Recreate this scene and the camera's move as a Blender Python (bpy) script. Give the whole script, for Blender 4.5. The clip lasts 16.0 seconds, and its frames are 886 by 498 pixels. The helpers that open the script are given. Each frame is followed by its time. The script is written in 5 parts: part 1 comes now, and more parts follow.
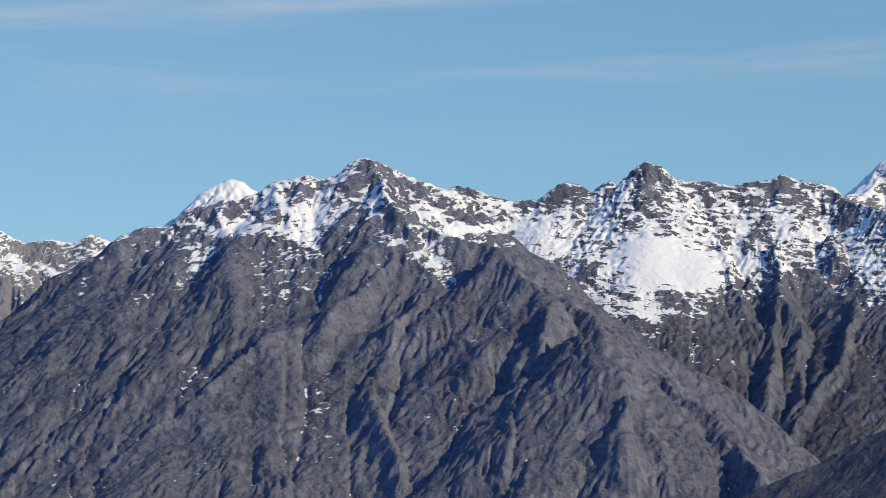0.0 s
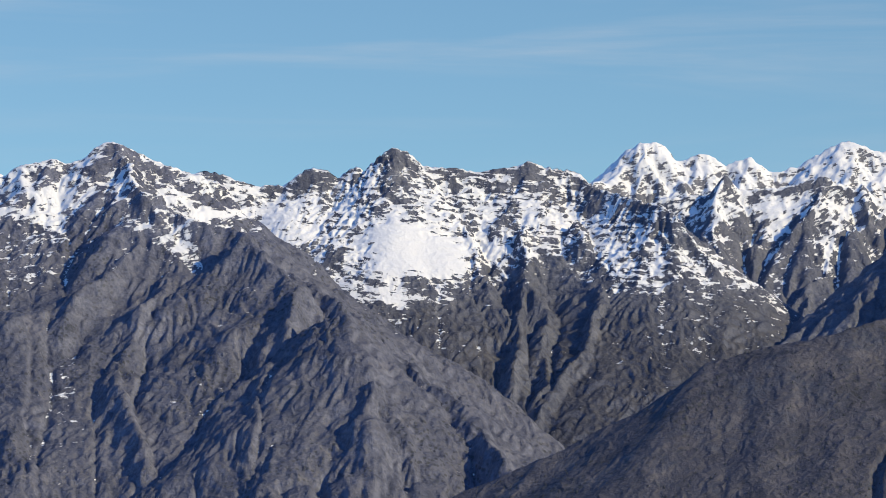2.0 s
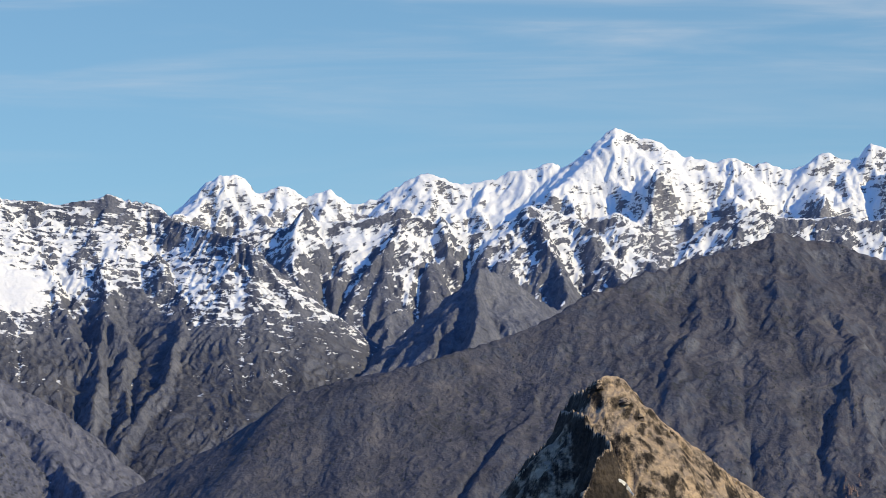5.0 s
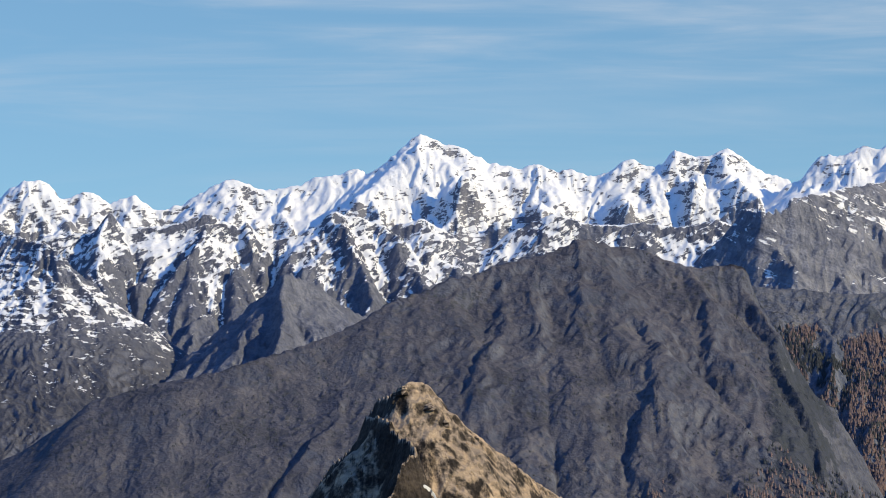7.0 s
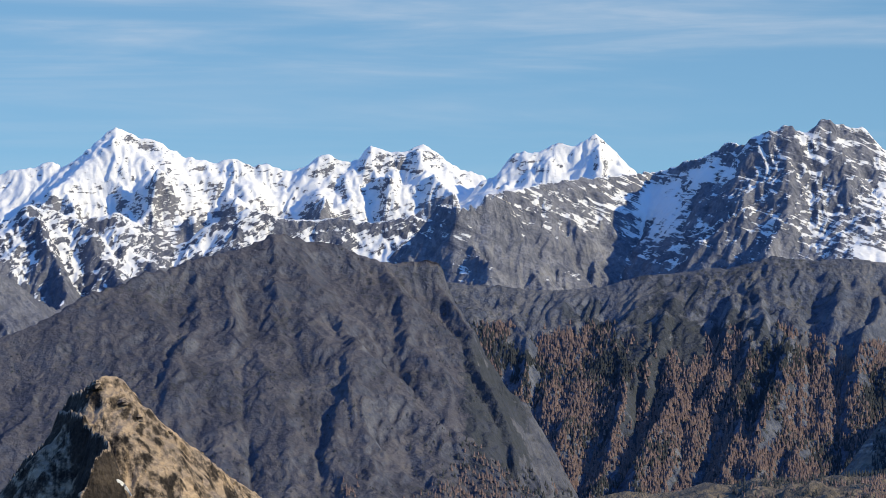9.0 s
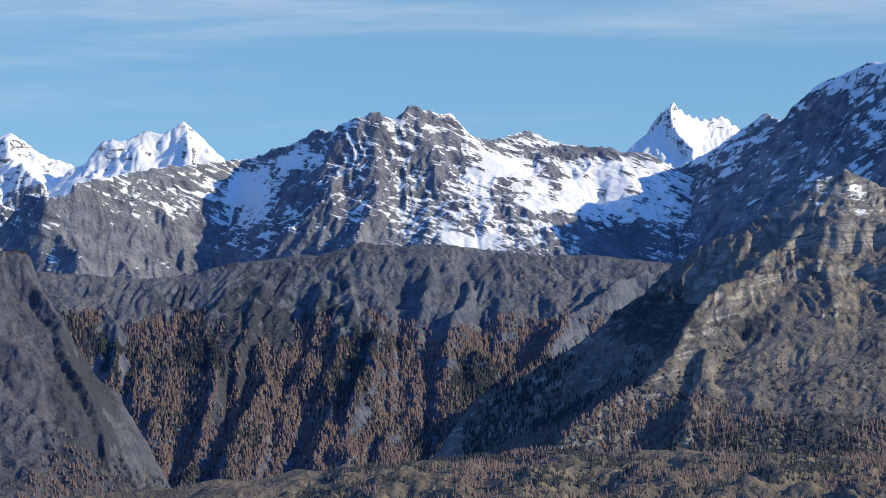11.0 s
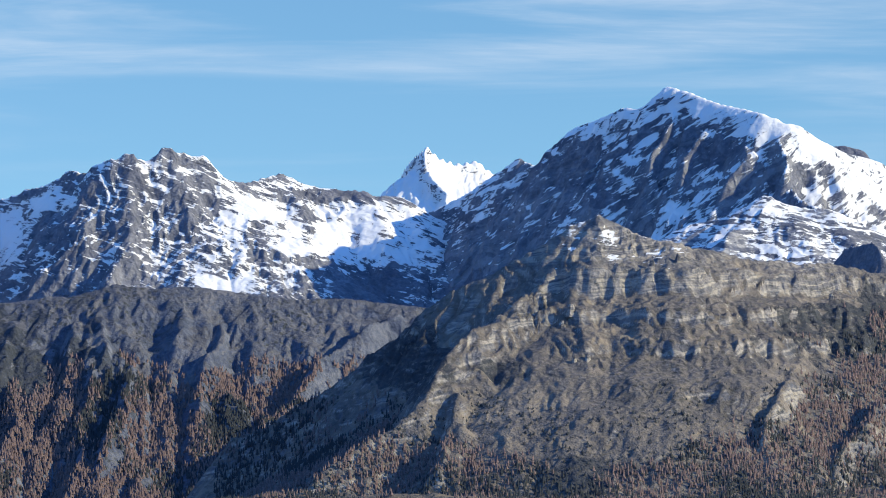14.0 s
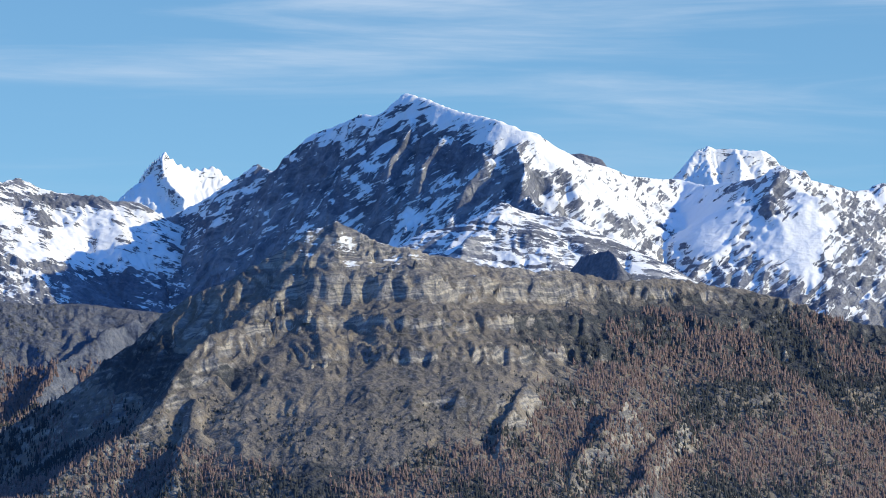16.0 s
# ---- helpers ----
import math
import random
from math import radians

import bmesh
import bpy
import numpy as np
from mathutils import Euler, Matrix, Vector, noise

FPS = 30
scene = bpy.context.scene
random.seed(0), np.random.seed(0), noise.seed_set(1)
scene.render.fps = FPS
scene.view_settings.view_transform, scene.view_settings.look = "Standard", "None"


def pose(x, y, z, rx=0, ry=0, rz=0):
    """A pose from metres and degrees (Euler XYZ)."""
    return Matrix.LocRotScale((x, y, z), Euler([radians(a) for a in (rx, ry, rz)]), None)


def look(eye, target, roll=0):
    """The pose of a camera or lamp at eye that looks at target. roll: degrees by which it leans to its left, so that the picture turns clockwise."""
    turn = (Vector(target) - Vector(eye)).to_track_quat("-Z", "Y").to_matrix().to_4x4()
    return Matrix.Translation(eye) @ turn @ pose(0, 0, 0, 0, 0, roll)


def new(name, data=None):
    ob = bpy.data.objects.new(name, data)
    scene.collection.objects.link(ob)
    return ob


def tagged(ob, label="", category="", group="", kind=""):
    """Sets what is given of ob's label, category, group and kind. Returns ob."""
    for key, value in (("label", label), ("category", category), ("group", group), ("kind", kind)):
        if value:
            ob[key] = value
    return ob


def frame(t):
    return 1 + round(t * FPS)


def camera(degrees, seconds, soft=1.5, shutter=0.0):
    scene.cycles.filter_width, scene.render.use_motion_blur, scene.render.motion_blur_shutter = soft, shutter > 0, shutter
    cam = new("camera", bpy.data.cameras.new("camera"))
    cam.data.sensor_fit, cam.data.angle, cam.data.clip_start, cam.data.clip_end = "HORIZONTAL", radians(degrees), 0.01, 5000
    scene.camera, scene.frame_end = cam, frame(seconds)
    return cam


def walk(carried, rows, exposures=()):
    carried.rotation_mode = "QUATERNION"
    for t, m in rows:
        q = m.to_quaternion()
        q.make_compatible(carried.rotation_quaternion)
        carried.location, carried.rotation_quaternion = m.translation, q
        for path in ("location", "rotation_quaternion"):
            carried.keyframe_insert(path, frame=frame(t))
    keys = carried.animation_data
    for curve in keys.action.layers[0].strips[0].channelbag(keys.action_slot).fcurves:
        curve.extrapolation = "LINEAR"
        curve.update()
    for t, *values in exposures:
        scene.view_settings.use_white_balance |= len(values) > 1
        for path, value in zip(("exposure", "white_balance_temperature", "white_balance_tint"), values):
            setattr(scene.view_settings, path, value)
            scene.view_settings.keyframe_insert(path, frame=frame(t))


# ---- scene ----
# ---- camera ----
EYE = 300.0
cam = camera(11.0, 16.0, soft=0.6)


def turn(t, yaw, pitch, roll):
    return t, pose(0, 0, EYE, 90 + pitch, 0, -yaw) @ pose(0, 0, 0, 0, 0, -roll)


walk(cam, [turn(*row) for row in (
    (0.0, -0.000, -0.247, 0.316),
    (0.5, 0.518, -0.218, 0.213),
    (1.0, 1.283, -0.151, 0.140),
    (1.5, 2.176, -0.379, 0.131),
    (2.0, 3.154, -0.437, -0.004),
    (2.5, 3.630, -0.446, -0.200),
    (3.0, 4.661, -0.305, -0.169),
    (3.5, 5.748, -0.247, -0.126),
    (4.0, 6.944, -0.220, -0.179),
    (4.2, 7.216, -0.185, -0.077),
    (6.3, 10.074, 0.102, 0.073),
    (6.5, 10.223, 0.089, 0.044),
    (7.0, 10.807, 0.028, 0.119),
    (7.5, 11.574, -0.033, 0.042),
    (8.0, 12.628, -0.087, -0.269),
    (8.5, 13.891, 0.048, -0.453),
    (8.7, 14.255, 0.018, -0.358),
    (10.8, 18.286, -0.179, -0.004),
    (11.0, 19.713, -0.191, 0.266),
    (11.5, 21.470, -0.193, 0.671),
    (12.0, 20.538, 0.336, 0.649),
    (12.5, 21.068, 0.633, 0.579),
    (13.0, 22.032, 0.760, 0.359),
    (13.5, 22.420, 0.485, 0.140),
    (14.0, 22.786, 0.346, -0.104),
    (14.5, 23.437, 0.310, -0.331),
    (15.0, 24.519, 0.361, -0.405),
    (15.5, 25.539, 0.443, -0.388),
    (16.0, 26.052, 0.435, -0.363),
)], [(0.0, 0.14, 6500, 10), (1.0, 0.1, 6500, 10), (1.5, 0.06, 6500, 10), (2.0, 0.22, 6550, 10), (4.0, 0.33, 6550, 10), (8.0, 0.38, 6450, 10), (10.9, 0.44, 6150, 10), (11.5, 0.68, 6200, 9), (12.5, 0.72, 6200, 8), (16.0, 0.58, 6050, 8)])

# ---- light ----
SUN_AZ, SUN_EL = 126.0, 26.0
world = bpy.data.worlds.new("sky")
scene.world = world
world.use_nodes = True
wt = world.node_tree
wt.nodes.clear()


def node(tree, kind, ins=None, **props):
    n = tree.nodes.new(kind)
    for k, v in props.items():
        setattr(n, k, v)
    for k, v in (ins or {}).items():
        if hasattr(v, "is_output"):
            tree.links.new(v, n.inputs[k])
        else:
            n.inputs[k].default_value = v
    return n


def maths(tree, op, a, b=0.0, clamp=False):
    return node(tree, "ShaderNodeMath", {0: a, 1: b}, operation=op, use_clamp=clamp).outputs[0]


def blend(tree, fac, a, b):
    n = node(tree, "ShaderNodeMix", {0: fac, 6: a, 7: b}, data_type="RGBA")
    return n.outputs[2]


def remap(tree, v, a, b, c=0.0, d=1.0):
    return node(tree, "ShaderNodeMapRange", {0: v, 1: a, 2: b, 3: c, 4: d}, interpolation_type="SMOOTHSTEP").outputs[0]


def fbm(tree, vec, scale, detail=5.0, rough=0.55, dist=0.0):
    return node(tree, "ShaderNodeTexNoise", {"Vector": vec, "Scale": scale, "Detail": detail, "Roughness": rough, "Distortion": dist}).outputs["Fac"]


sky = node(wt, "ShaderNodeTexSky", sky_type="NISHITA", sun_disc=False, sun_elevation=radians(SUN_EL),
           sun_rotation=radians(SUN_AZ), altitude=2600.0, air_density=1.0, dust_density=0.0, ozone_density=5.0)
way = node(wt, "ShaderNodeTexCoord").outputs["Generated"]
raised = node(wt, "ShaderNodeVectorMath", {0: way, 1: (0.0, 0.0, 0.08)}, operation="ADD").outputs[0]
wt.links.new(node(wt, "ShaderNodeVectorMath", {0: raised}, operation="NORMALIZE").outputs[0], sky.inputs[0])
# thin cirrus drawn out along the horizon
stretch = node(wt, "ShaderNodeMapping", {"Vector": way, "Rotation": (0.0, 0.0, 0.0), "Scale": (5.0, 5.0, 55.0)}).outputs[0]
veil = fbm(wt, stretch, 1.6, 6.0, 0.55, 0.6)
fine = fbm(wt, stretch, 5.0, 5.0, 0.6, 0.4)
height = node(wt, "ShaderNodeSeparateXYZ", {0: way}).outputs[2]
mask = maths(wt, "MULTIPLY", remap(wt, veil, 0.42, 0.72), remap(wt, fine, 0.25, 0.75, 0.35, 1.0))
mask = maths(wt, "MULTIPLY", mask, remap(wt, height, 0.015, 0.06, 0.12, 0.62))
tint = node(wt, "ShaderNodeMix", {0: 1.0, 6: sky.outputs[0], 7: blend(wt, remap(wt, height, 0.12, 0.5), (1.0, 1.06, 0.95, 1), (0.60, 1.92, 2.85, 1))}, data_type="RGBA", blend_type="MULTIPLY").outputs[2]
colour = blend(wt, mask, tint, (5.6, 6.0, 6.6, 1))
back = node(wt, "ShaderNodeBackground", {"Color": colour, "Strength": 0.089})
node(wt, "ShaderNodeOutputWorld", {0: back.outputs[0]})

sun = new("sun", bpy.data.lights.new("sun", "SUN"))
sun.data.energy, sun.data.angle, sun.data.color = 3.7, radians(0.53), (1.0, 0.84, 0.51)
a, e = radians(SUN_AZ), radians(SUN_EL)
sun.matrix_world = look((0, 0, 900), (-math.sin(a) * math.cos(e), -math.cos(a) * math.cos(e), 900 - math.sin(e)))


# ---- materials ----
def terrain(name, rock=(0.11, 0.118, 0.142), pale=(0.26, 0.265, 0.285), soil=(0.13, 0.115, 0.11), soil_top=0.0,
            snow=None, snow_soft=30.0, snow_slope=0.7, snow_gully=0.25, strata=0.0, strata_step=9.0, grain=1.0, bump=1.0,
            bush=0.0, patchy=1.0, tilt=0.22, turf=(0.55, 0.80), snow_high=None, cool=True, fold=26.0, motley=0.65, aniso=1.0, grit=1.0):
    """Rock, dry turf and snow, laid out by height, steepness and grain. snow: the height of the snow line."""
    rock, pale, soil = (tuple(1.05 * v for v in c) for c in (rock, pale, soil))
    # cool: blue haze of distance mixed into the base colours
    if cool:
        rock, pale, soil = ((c[0] * 0.98, c[1] * 1.0, c[2] * 1.07) for c in (rock, pale, soil))
    mat = bpy.data.materials.new(name)
    mat.use_nodes = True
    t = mat.node_tree
    t.nodes.clear()
    geo = node(t, "ShaderNodeNewGeometry")
    pos, nor = geo.outputs["Position"], geo.outputs["Normal"]
    z = node(t, "ShaderNodeSeparateXYZ", {0: pos}).outputs[2]
    nz = node(t, "ShaderNodeSeparateXYZ", {0: nor}).outputs[2]
    gully = node(t, "ShaderNodeAttribute", attribute_name="gully").outputs["Fac"]
    drift = node(t, "ShaderNodeAttribute", attribute_name="drift").outputs["Fac"]
    big = fbm(t, pos, 0.018 * grain, 4.0, 0.55)
    mid = fbm(t, pos, 0.09 * grain, 6.0, 0.60, 0.4)
    small = fbm(t, pos, 0.45 * grain, 5.0, 0.62)
    lean = node(t, "ShaderNodeMapping", {"Vector": pos, "Rotation": (0.0, -tilt, 0.0), "Scale": (1.8 * aniso, 1.8 * aniso, 0.6 / aniso ** 0.5)}, vector_type="TEXTURE").outputs[0]
    ledge = fbm(t, lean, 0.15 * grain, 6.0, 0.62, 0.9)
    thin = fbm(t, lean, 0.55 * grain, 4.0, 0.6, 0.6)
    shelf = node(t, "ShaderNodeTexNoise", {"Vector": lean, "Scale": 0.10 * grain, "Detail": 5.0, "Roughness": 0.6, "Distortion": 0.6}, noise_type="RIDGED_MULTIFRACTAL").outputs["Fac"]
    tall = node(t, "ShaderNodeMapping", {"Vector": pos, "Scale": (1.0, 1.0, 0.6)}).outputs[0]
    crack = node(t, "ShaderNodeTexNoise", {"Vector": tall, "Scale": 0.15 * grain, "Detail": 3.5, "Roughness": 0.55, "Distortion": 0.5}, noise_type="RIDGED_MULTIFRACTAL").outputs["Fac"]
    speck = maths(t, "ADD", maths(t, "MULTIPLY", mid, 0.6), maths(t, "MULTIPLY", small, 0.4))
    stone = blend(t, remap(t, speck, 0.38, 0.66), (*rock, 1), (*pale, 1))
    stone = blend(t, remap(t, big, 0.35, 0.7, 0.0, 0.5), stone, (rock[0] * 0.8, rock[1] * 0.8, rock[2] * 0.85, 1))
    stone = blend(t, remap(t, crack, 0.9, 1.6, 0.0, 0.35), stone, (pale[0] * 1.25, pale[1] * 1.22, pale[2] * 1.18, 1))
    bands = None
    if strata:
        warp = maths(t, "MULTIPLY", maths(t, "SUBTRACT", big, 0.5), fold / grain)
        along = node(t, "ShaderNodeSeparateXYZ", {0: pos}).outputs[0]
        dip = maths(t, "MULTIPLY", along, -math.tan(tilt))
        lay = node(t, "ShaderNodeCombineXYZ", {0: maths(t, "MULTIPLY", mid, 0.9), 1: maths(t, "MULTIPLY", big, 2.0), 2: maths(t, "DIVIDE", maths(t, "ADD", maths(t, "ADD", z, warp), dip), strata_step)}).outputs[0]
        bands = fbm(t, lay, 1.0, 4.0, 0.6)
        stone = blend(t, remap(t, bands, 0.44, 0.60, 0.0, strata), stone, (pale[0] * 1.4, pale[1] * 1.35, pale[2] * 1.2, 1))
        stone = blend(t, remap(t, bands, 0.46, 0.36, 0.0, 0.6 * strata), stone, (rock[0] * 0.7, rock[1] * 0.7, rock[2] * 0.7, 1))
    # turf holds on gentler ground, low down
    if soil_top:
        low = remap(t, maths(t, "ADD", z, maths(t, "MULTIPLY", maths(t, "SUBTRACT", big, 0.5), 90.0 / grain)), soil_top + 30.0 / grain, soil_top - 30.0 / grain)
        flat = remap(t, maths(t, "ADD", nz, maths(t, "MULTIPLY", maths(t, "SUBTRACT", speck, 0.5), 1.1)), turf[0], turf[1])
        sward = blend(t, remap(t, mid, 0.38, 0.64), (soil[0] * 0.72, soil[1] * 0.76, soil[2] * 0.84, 1), (*soil, 1))
        sward = blend(t, remap(t, small, 0.50, 0.66, 0.0, 0.6), sward, (soil[0] * 1.4, soil[1] * 1.4, soil[2] * 1.4, 1))
        patch = fbm(t, pos, 0.035 * grain, 5.0, 0.6, 0.8)
        sward = blend(t, remap(t, patch, 0.52, 0.66, 0.0, 0.75), sward, (soil[0] * 1.55, soil[1] * 1.5, soil[2] * 1.38, 1))
        sward = blend(t, remap(t, patch, 0.46, 0.34, 0.0, motley), sward, (soil[0] * 0.5, soil[1] * 0.54, soil[2] * 0.6, 1))
        stone = blend(t, maths(t, "MULTIPLY", low, flat), stone, sward)
    if bush:
        dots = node(t, "ShaderNodeTexVoronoi", {"Vector": pos, "Scale": 0.26, "Randomness": 1.0}).outputs["Distance"]
        clump = maths(t, "MULTIPLY", remap(t, dots, 0.42, 0.22), remap(t, big, 0.45, 0.60, 0.0, bush))
        stone = blend(t, clump, stone, (0.030, 0.036, 0.028, 1))
        # negative drift: dark scrub, and on the brown hill's flank painted shade
        thicket_shade = maths(t, "MULTIPLY", remap(t, maths(t, "ADD", drift, maths(t, "MULTIPLY", maths(t, "SUBTRACT", mid, 0.5), 4.0)), -0.45, -0.85), remap(t, speck, 0.34, 0.56, 0.35, 0.95))
        stone = blend(t, thicket_shade, stone, (0.044, 0.052, 0.064, 1))
    rough = 0.92
    if snow is not None:
        cover = maths(t, "DIVIDE", maths(t, "SUBTRACT", z, snow), snow_soft)
        cover = node(t, "ShaderNodeClamp", {0: cover, 1: -4.0, 2: 1.2}).outputs[0]
        if snow_high:
            cover = maths(t, "ADD", cover, remap(t, z, snow_high[0], snow_high[1], 0.0, snow_high[2]))
        cover = maths(t, "ADD", cover, maths(t, "MULTIPLY", maths(t, "SUBTRACT", nz, snow_slope), 6.0))
        cover = maths(t, "ADD", cover, maths(t, "MULTIPLY", maths(t, "SUBTRACT", ledge, 0.5), 11.0 * patchy))
        cover = maths(t, "ADD", cover, maths(t, "MULTIPLY", maths(t, "SUBTRACT", shelf, 0.9), 1.1 * patchy))
        cover = maths(t, "ADD", cover, maths(t, "MULTIPLY", maths(t, "SUBTRACT", small, 0.5), 3.0 * patchy * grit))
        cover = maths(t, "ADD", cover, maths(t, "MULTIPLY", maths(t, "SUBTRACT", thin, 0.5), 3.0 * patchy))
        cover = maths(t, "ADD", cover, maths(t, "MULTIPLY", maths(t, "SUBTRACT", mid, 0.5), 3.0 * patchy * grit))
        cover = maths(t, "ADD", cover, maths(t, "MULTIPLY", maths(t, "SUBTRACT", big, 0.5), 4.0 * patchy))
        cover = maths(t, "ADD", cover, maths(t, "MULTIPLY", maths(t, "SUBTRACT", gully, 0.55), 2.0 + snow_gully * 8.0))
        cover = maths(t, "ADD", cover, drift)
        if bands is not None:
            cover = maths(t, "ADD", cover, maths(t, "MULTIPLY", maths(t, "SUBTRACT", bands, 0.5), 11.0 * strata))
        cover = remap(t, cover, -0.15, 0.2)
        stone = blend(t, cover, stone, (0.80, 0.80, 0.785, 1))
        rough = maths(t, "SUBTRACT", 0.93, maths(t, "MULTIPLY", cover, 0.35))
    relief = maths(t, "ADD", maths(t, "MULTIPLY", crack, 2.1 * bump / grain), maths(t, "MULTIPLY", small, 1.5 * bump / grain))
    relief = maths(t, "ADD", relief, maths(t, "MULTIPLY", shelf, 1.2 * bump / grain))
    if snow is not None:
        relief = maths(t, "MULTIPLY", relief, maths(t, "SUBTRACT", 1.0, maths(t, "MULTIPLY", cover, 0.75)))
    bmp = node(t, "ShaderNodeBump", {"Strength": 1.0, "Distance": 1.0, "Height": relief})
    bsdf = node(t, "ShaderNodeBsdfPrincipled", {"Base Color": stone, "Roughness": rough, "Normal": bmp.outputs[0], "Specular IOR Level": 0.15})
    node(t, "ShaderNodeOutputMaterial", {0: bsdf.outputs[0]})
    return mat


# ---- terrain forms ----
PERM = np.random.RandomState(5).permutation(256)
GRAD = np.random.RandomState(6).uniform(0, 2 * math.pi, 256)


def perlin(x, y, seed=0):
    xi, yi = np.floor(x).astype(int), np.floor(y).astype(int)
    xf, yf = x - xi, y - yi
    u, v = xf * xf * xf * (xf * (xf * 6 - 15) + 10), yf * yf * yf * (yf * (yf * 6 - 15) + 10)

    def corner(i, j):
        g = GRAD[PERM[(PERM[(xi + i + seed * 37) & 255] + yi + j) & 255]]
        return np.cos(g) * (xf - i) + np.sin(g) * (yf - j)

    a = corner(0, 0) * (1 - u) + corner(1, 0) * u
    b = corner(0, 1) * (1 - u) + corner(1, 1) * u
    return (a * (1 - v) + b * v) * 1.5


def ridged(x, y, octaves, seed, gain=0.5):
    total, amp, norm = 0.0, 1.0, 0.0
    for o in range(octaves):
        total = total + amp * (1 - 2 * np.abs(perlin(x * 2 ** o, y * 2 ** o, seed + o)))
        norm, amp = norm + amp, amp * gain
    return total / norm


def crest(points, dist, k=0.72):
    """A ridge line given by bearing and elevation angle as seen from the eye. dist: metres, or (bearing, metres) pairs."""
    pairs = [(0.0, dist)] if not isinstance(dist, list) else dist
    out = []
    for az, el in points:
        d = float(np.interp(az, [p[0] for p in pairs], [p[1] for p in pairs]))
        out.append((radians(az), d, EYE + d * math.tan(radians(el))))
    return out, k, 0.0


def spur(points, d0, grade=0.68, k=1.0, run=True, wild=1.0):
    """A ridge that comes down towards the viewer from a crest at distance d0, dropping by grade."""
    out, d, z = [], d0, None
    for az, el in points:
        tn = math.tan(radians(el))
        if z is not None:
            d2 = (z - EYE - grade * d) / (tn - grade)
            d = min(d2, d + 25.0)
        z = EYE + d * tn
        out.append((radians(az), d, z))
    if run:
        (a0, d, z), a1 = out[-1], out[-2][0]
        drop = max(0.0, z - 60.0)
        out.append((a0 + (a0 - a1) * 0.6, d - drop / grade, 60.0))
    return out, k, wild


def rib(points, dists, k, wild):
    """A ridge line with a distance given for each of its points."""
    return [(radians(az), d, EYE + d * math.tan(radians(el))) for (az, el), d in zip(points, dists)], k, wild


def rugged(q, amount, rng):
    """Breaks the straight runs of a ridge line into uneven steps."""
    for level in range(2):
        r = [q[0]]
        for (xa, ya, za), (xb, yb, zb) in zip(q[:-1], q[1:]):
            n = math.hypot(xb - xa, yb - ya)
            u, v = rng.uniform(-1, 1, 2)
            f = 0.5 + 0.12 * v
            side = 0.16 * n * u * amount
            r.append((xa + (xb - xa) * f - (yb - ya) / (n + 1e-6) * side, ya + (yb - ya) * f + (xb - xa) / (n + 1e-6) * side,
                      za + (zb - za) * f + amount * n * 0.07 * rng.uniform(-1, 0.6)))
            r.append((xb, yb, zb))
        q = r
    return q


def gather(h, steps):
    """Where water runs: for each cell its lowest neighbour, the fall to it, and how much has gathered."""
    ny, nx = h.shape
    idx = np.arange(ny * nx).reshape(ny, nx)
    best, fall = idx.copy(), np.zeros_like(h)
    for dy in (-1, 0, 1):
        for dx in (-1, 0, 1):
            if dx or dy:
                sy, sx = slice(max(0, -dy), ny - max(0, dy)), slice(max(0, -dx), nx - max(0, dx))
                ty, tx = slice(max(0, dy), ny - max(0, -dy)), slice(max(0, dx), nx - max(0, -dx))
                s = (h[sy, sx] - h[ty, tx]) / math.hypot(dx, dy)
                win = s > fall[sy, sx]
                fall[sy, sx] = np.where(win, s, fall[sy, sx])
                best[sy, sx] = np.where(win, idx[ty, tx], best[sy, sx])
    best = best.ravel()
    moving = (best != idx.ravel()).astype(float)
    water = np.ones(h.size)
    total = water.copy()
    for _ in range(steps):
        water = np.bincount(best, water * moving, h.size)
        total += water
    return best, fall, total.reshape(h.shape)


def slip(h, limit, axis):
    """Loose rock slides from a cell to its neighbour where the step between them is too steep."""
    a, b = (h[:-1], h[1:]) if axis == 0 else (h[:, :-1], h[:, 1:])
    step = a - b
    move = 0.3 * np.sign(step) * np.maximum(np.abs(step) - limit, 0)
    a -= move
    b += move


def widen(a, ny, nx):
    y, x = np.linspace(0, a.shape[0] - 1, ny), np.linspace(0, a.shape[1] - 1, nx)
    y0, x0 = np.minimum(y.astype(int), a.shape[0] - 2), np.minimum(x.astype(int), a.shape[1] - 2)
    fy, fx = (y - y0)[:, None], (x - x0)[None, :]
    a00, a01 = a[np.ix_(y0, x0)], a[np.ix_(y0, x0 + 1)]
    a10, a11 = a[np.ix_(y0 + 1, x0)], a[np.ix_(y0 + 1, x0 + 1)]
    return (a00 * (1 - fx) + a01 * fx) * (1 - fy) + (a10 * (1 - fx) + a11 * fx) * fy


def blur(a, n):
    """A box mean over 2 n + 1 cells both ways, twice."""
    for _ in range(2):
        for axis in (0, 1):
            wide = [(0, 0), (0, 0)]
            wide[axis] = (n + 1, n)
            c = np.cumsum(np.pad(a, wide, mode="edge"), axis=axis)
            hi = [slice(None), slice(None)]
            lo = [slice(None), slice(None)]
            hi[axis], lo[axis] = slice(2 * n + 1, None), slice(0, -(2 * n + 1))
            a = (c[tuple(hi)] - c[tuple(lo)]) / (2 * n + 1)
    return a


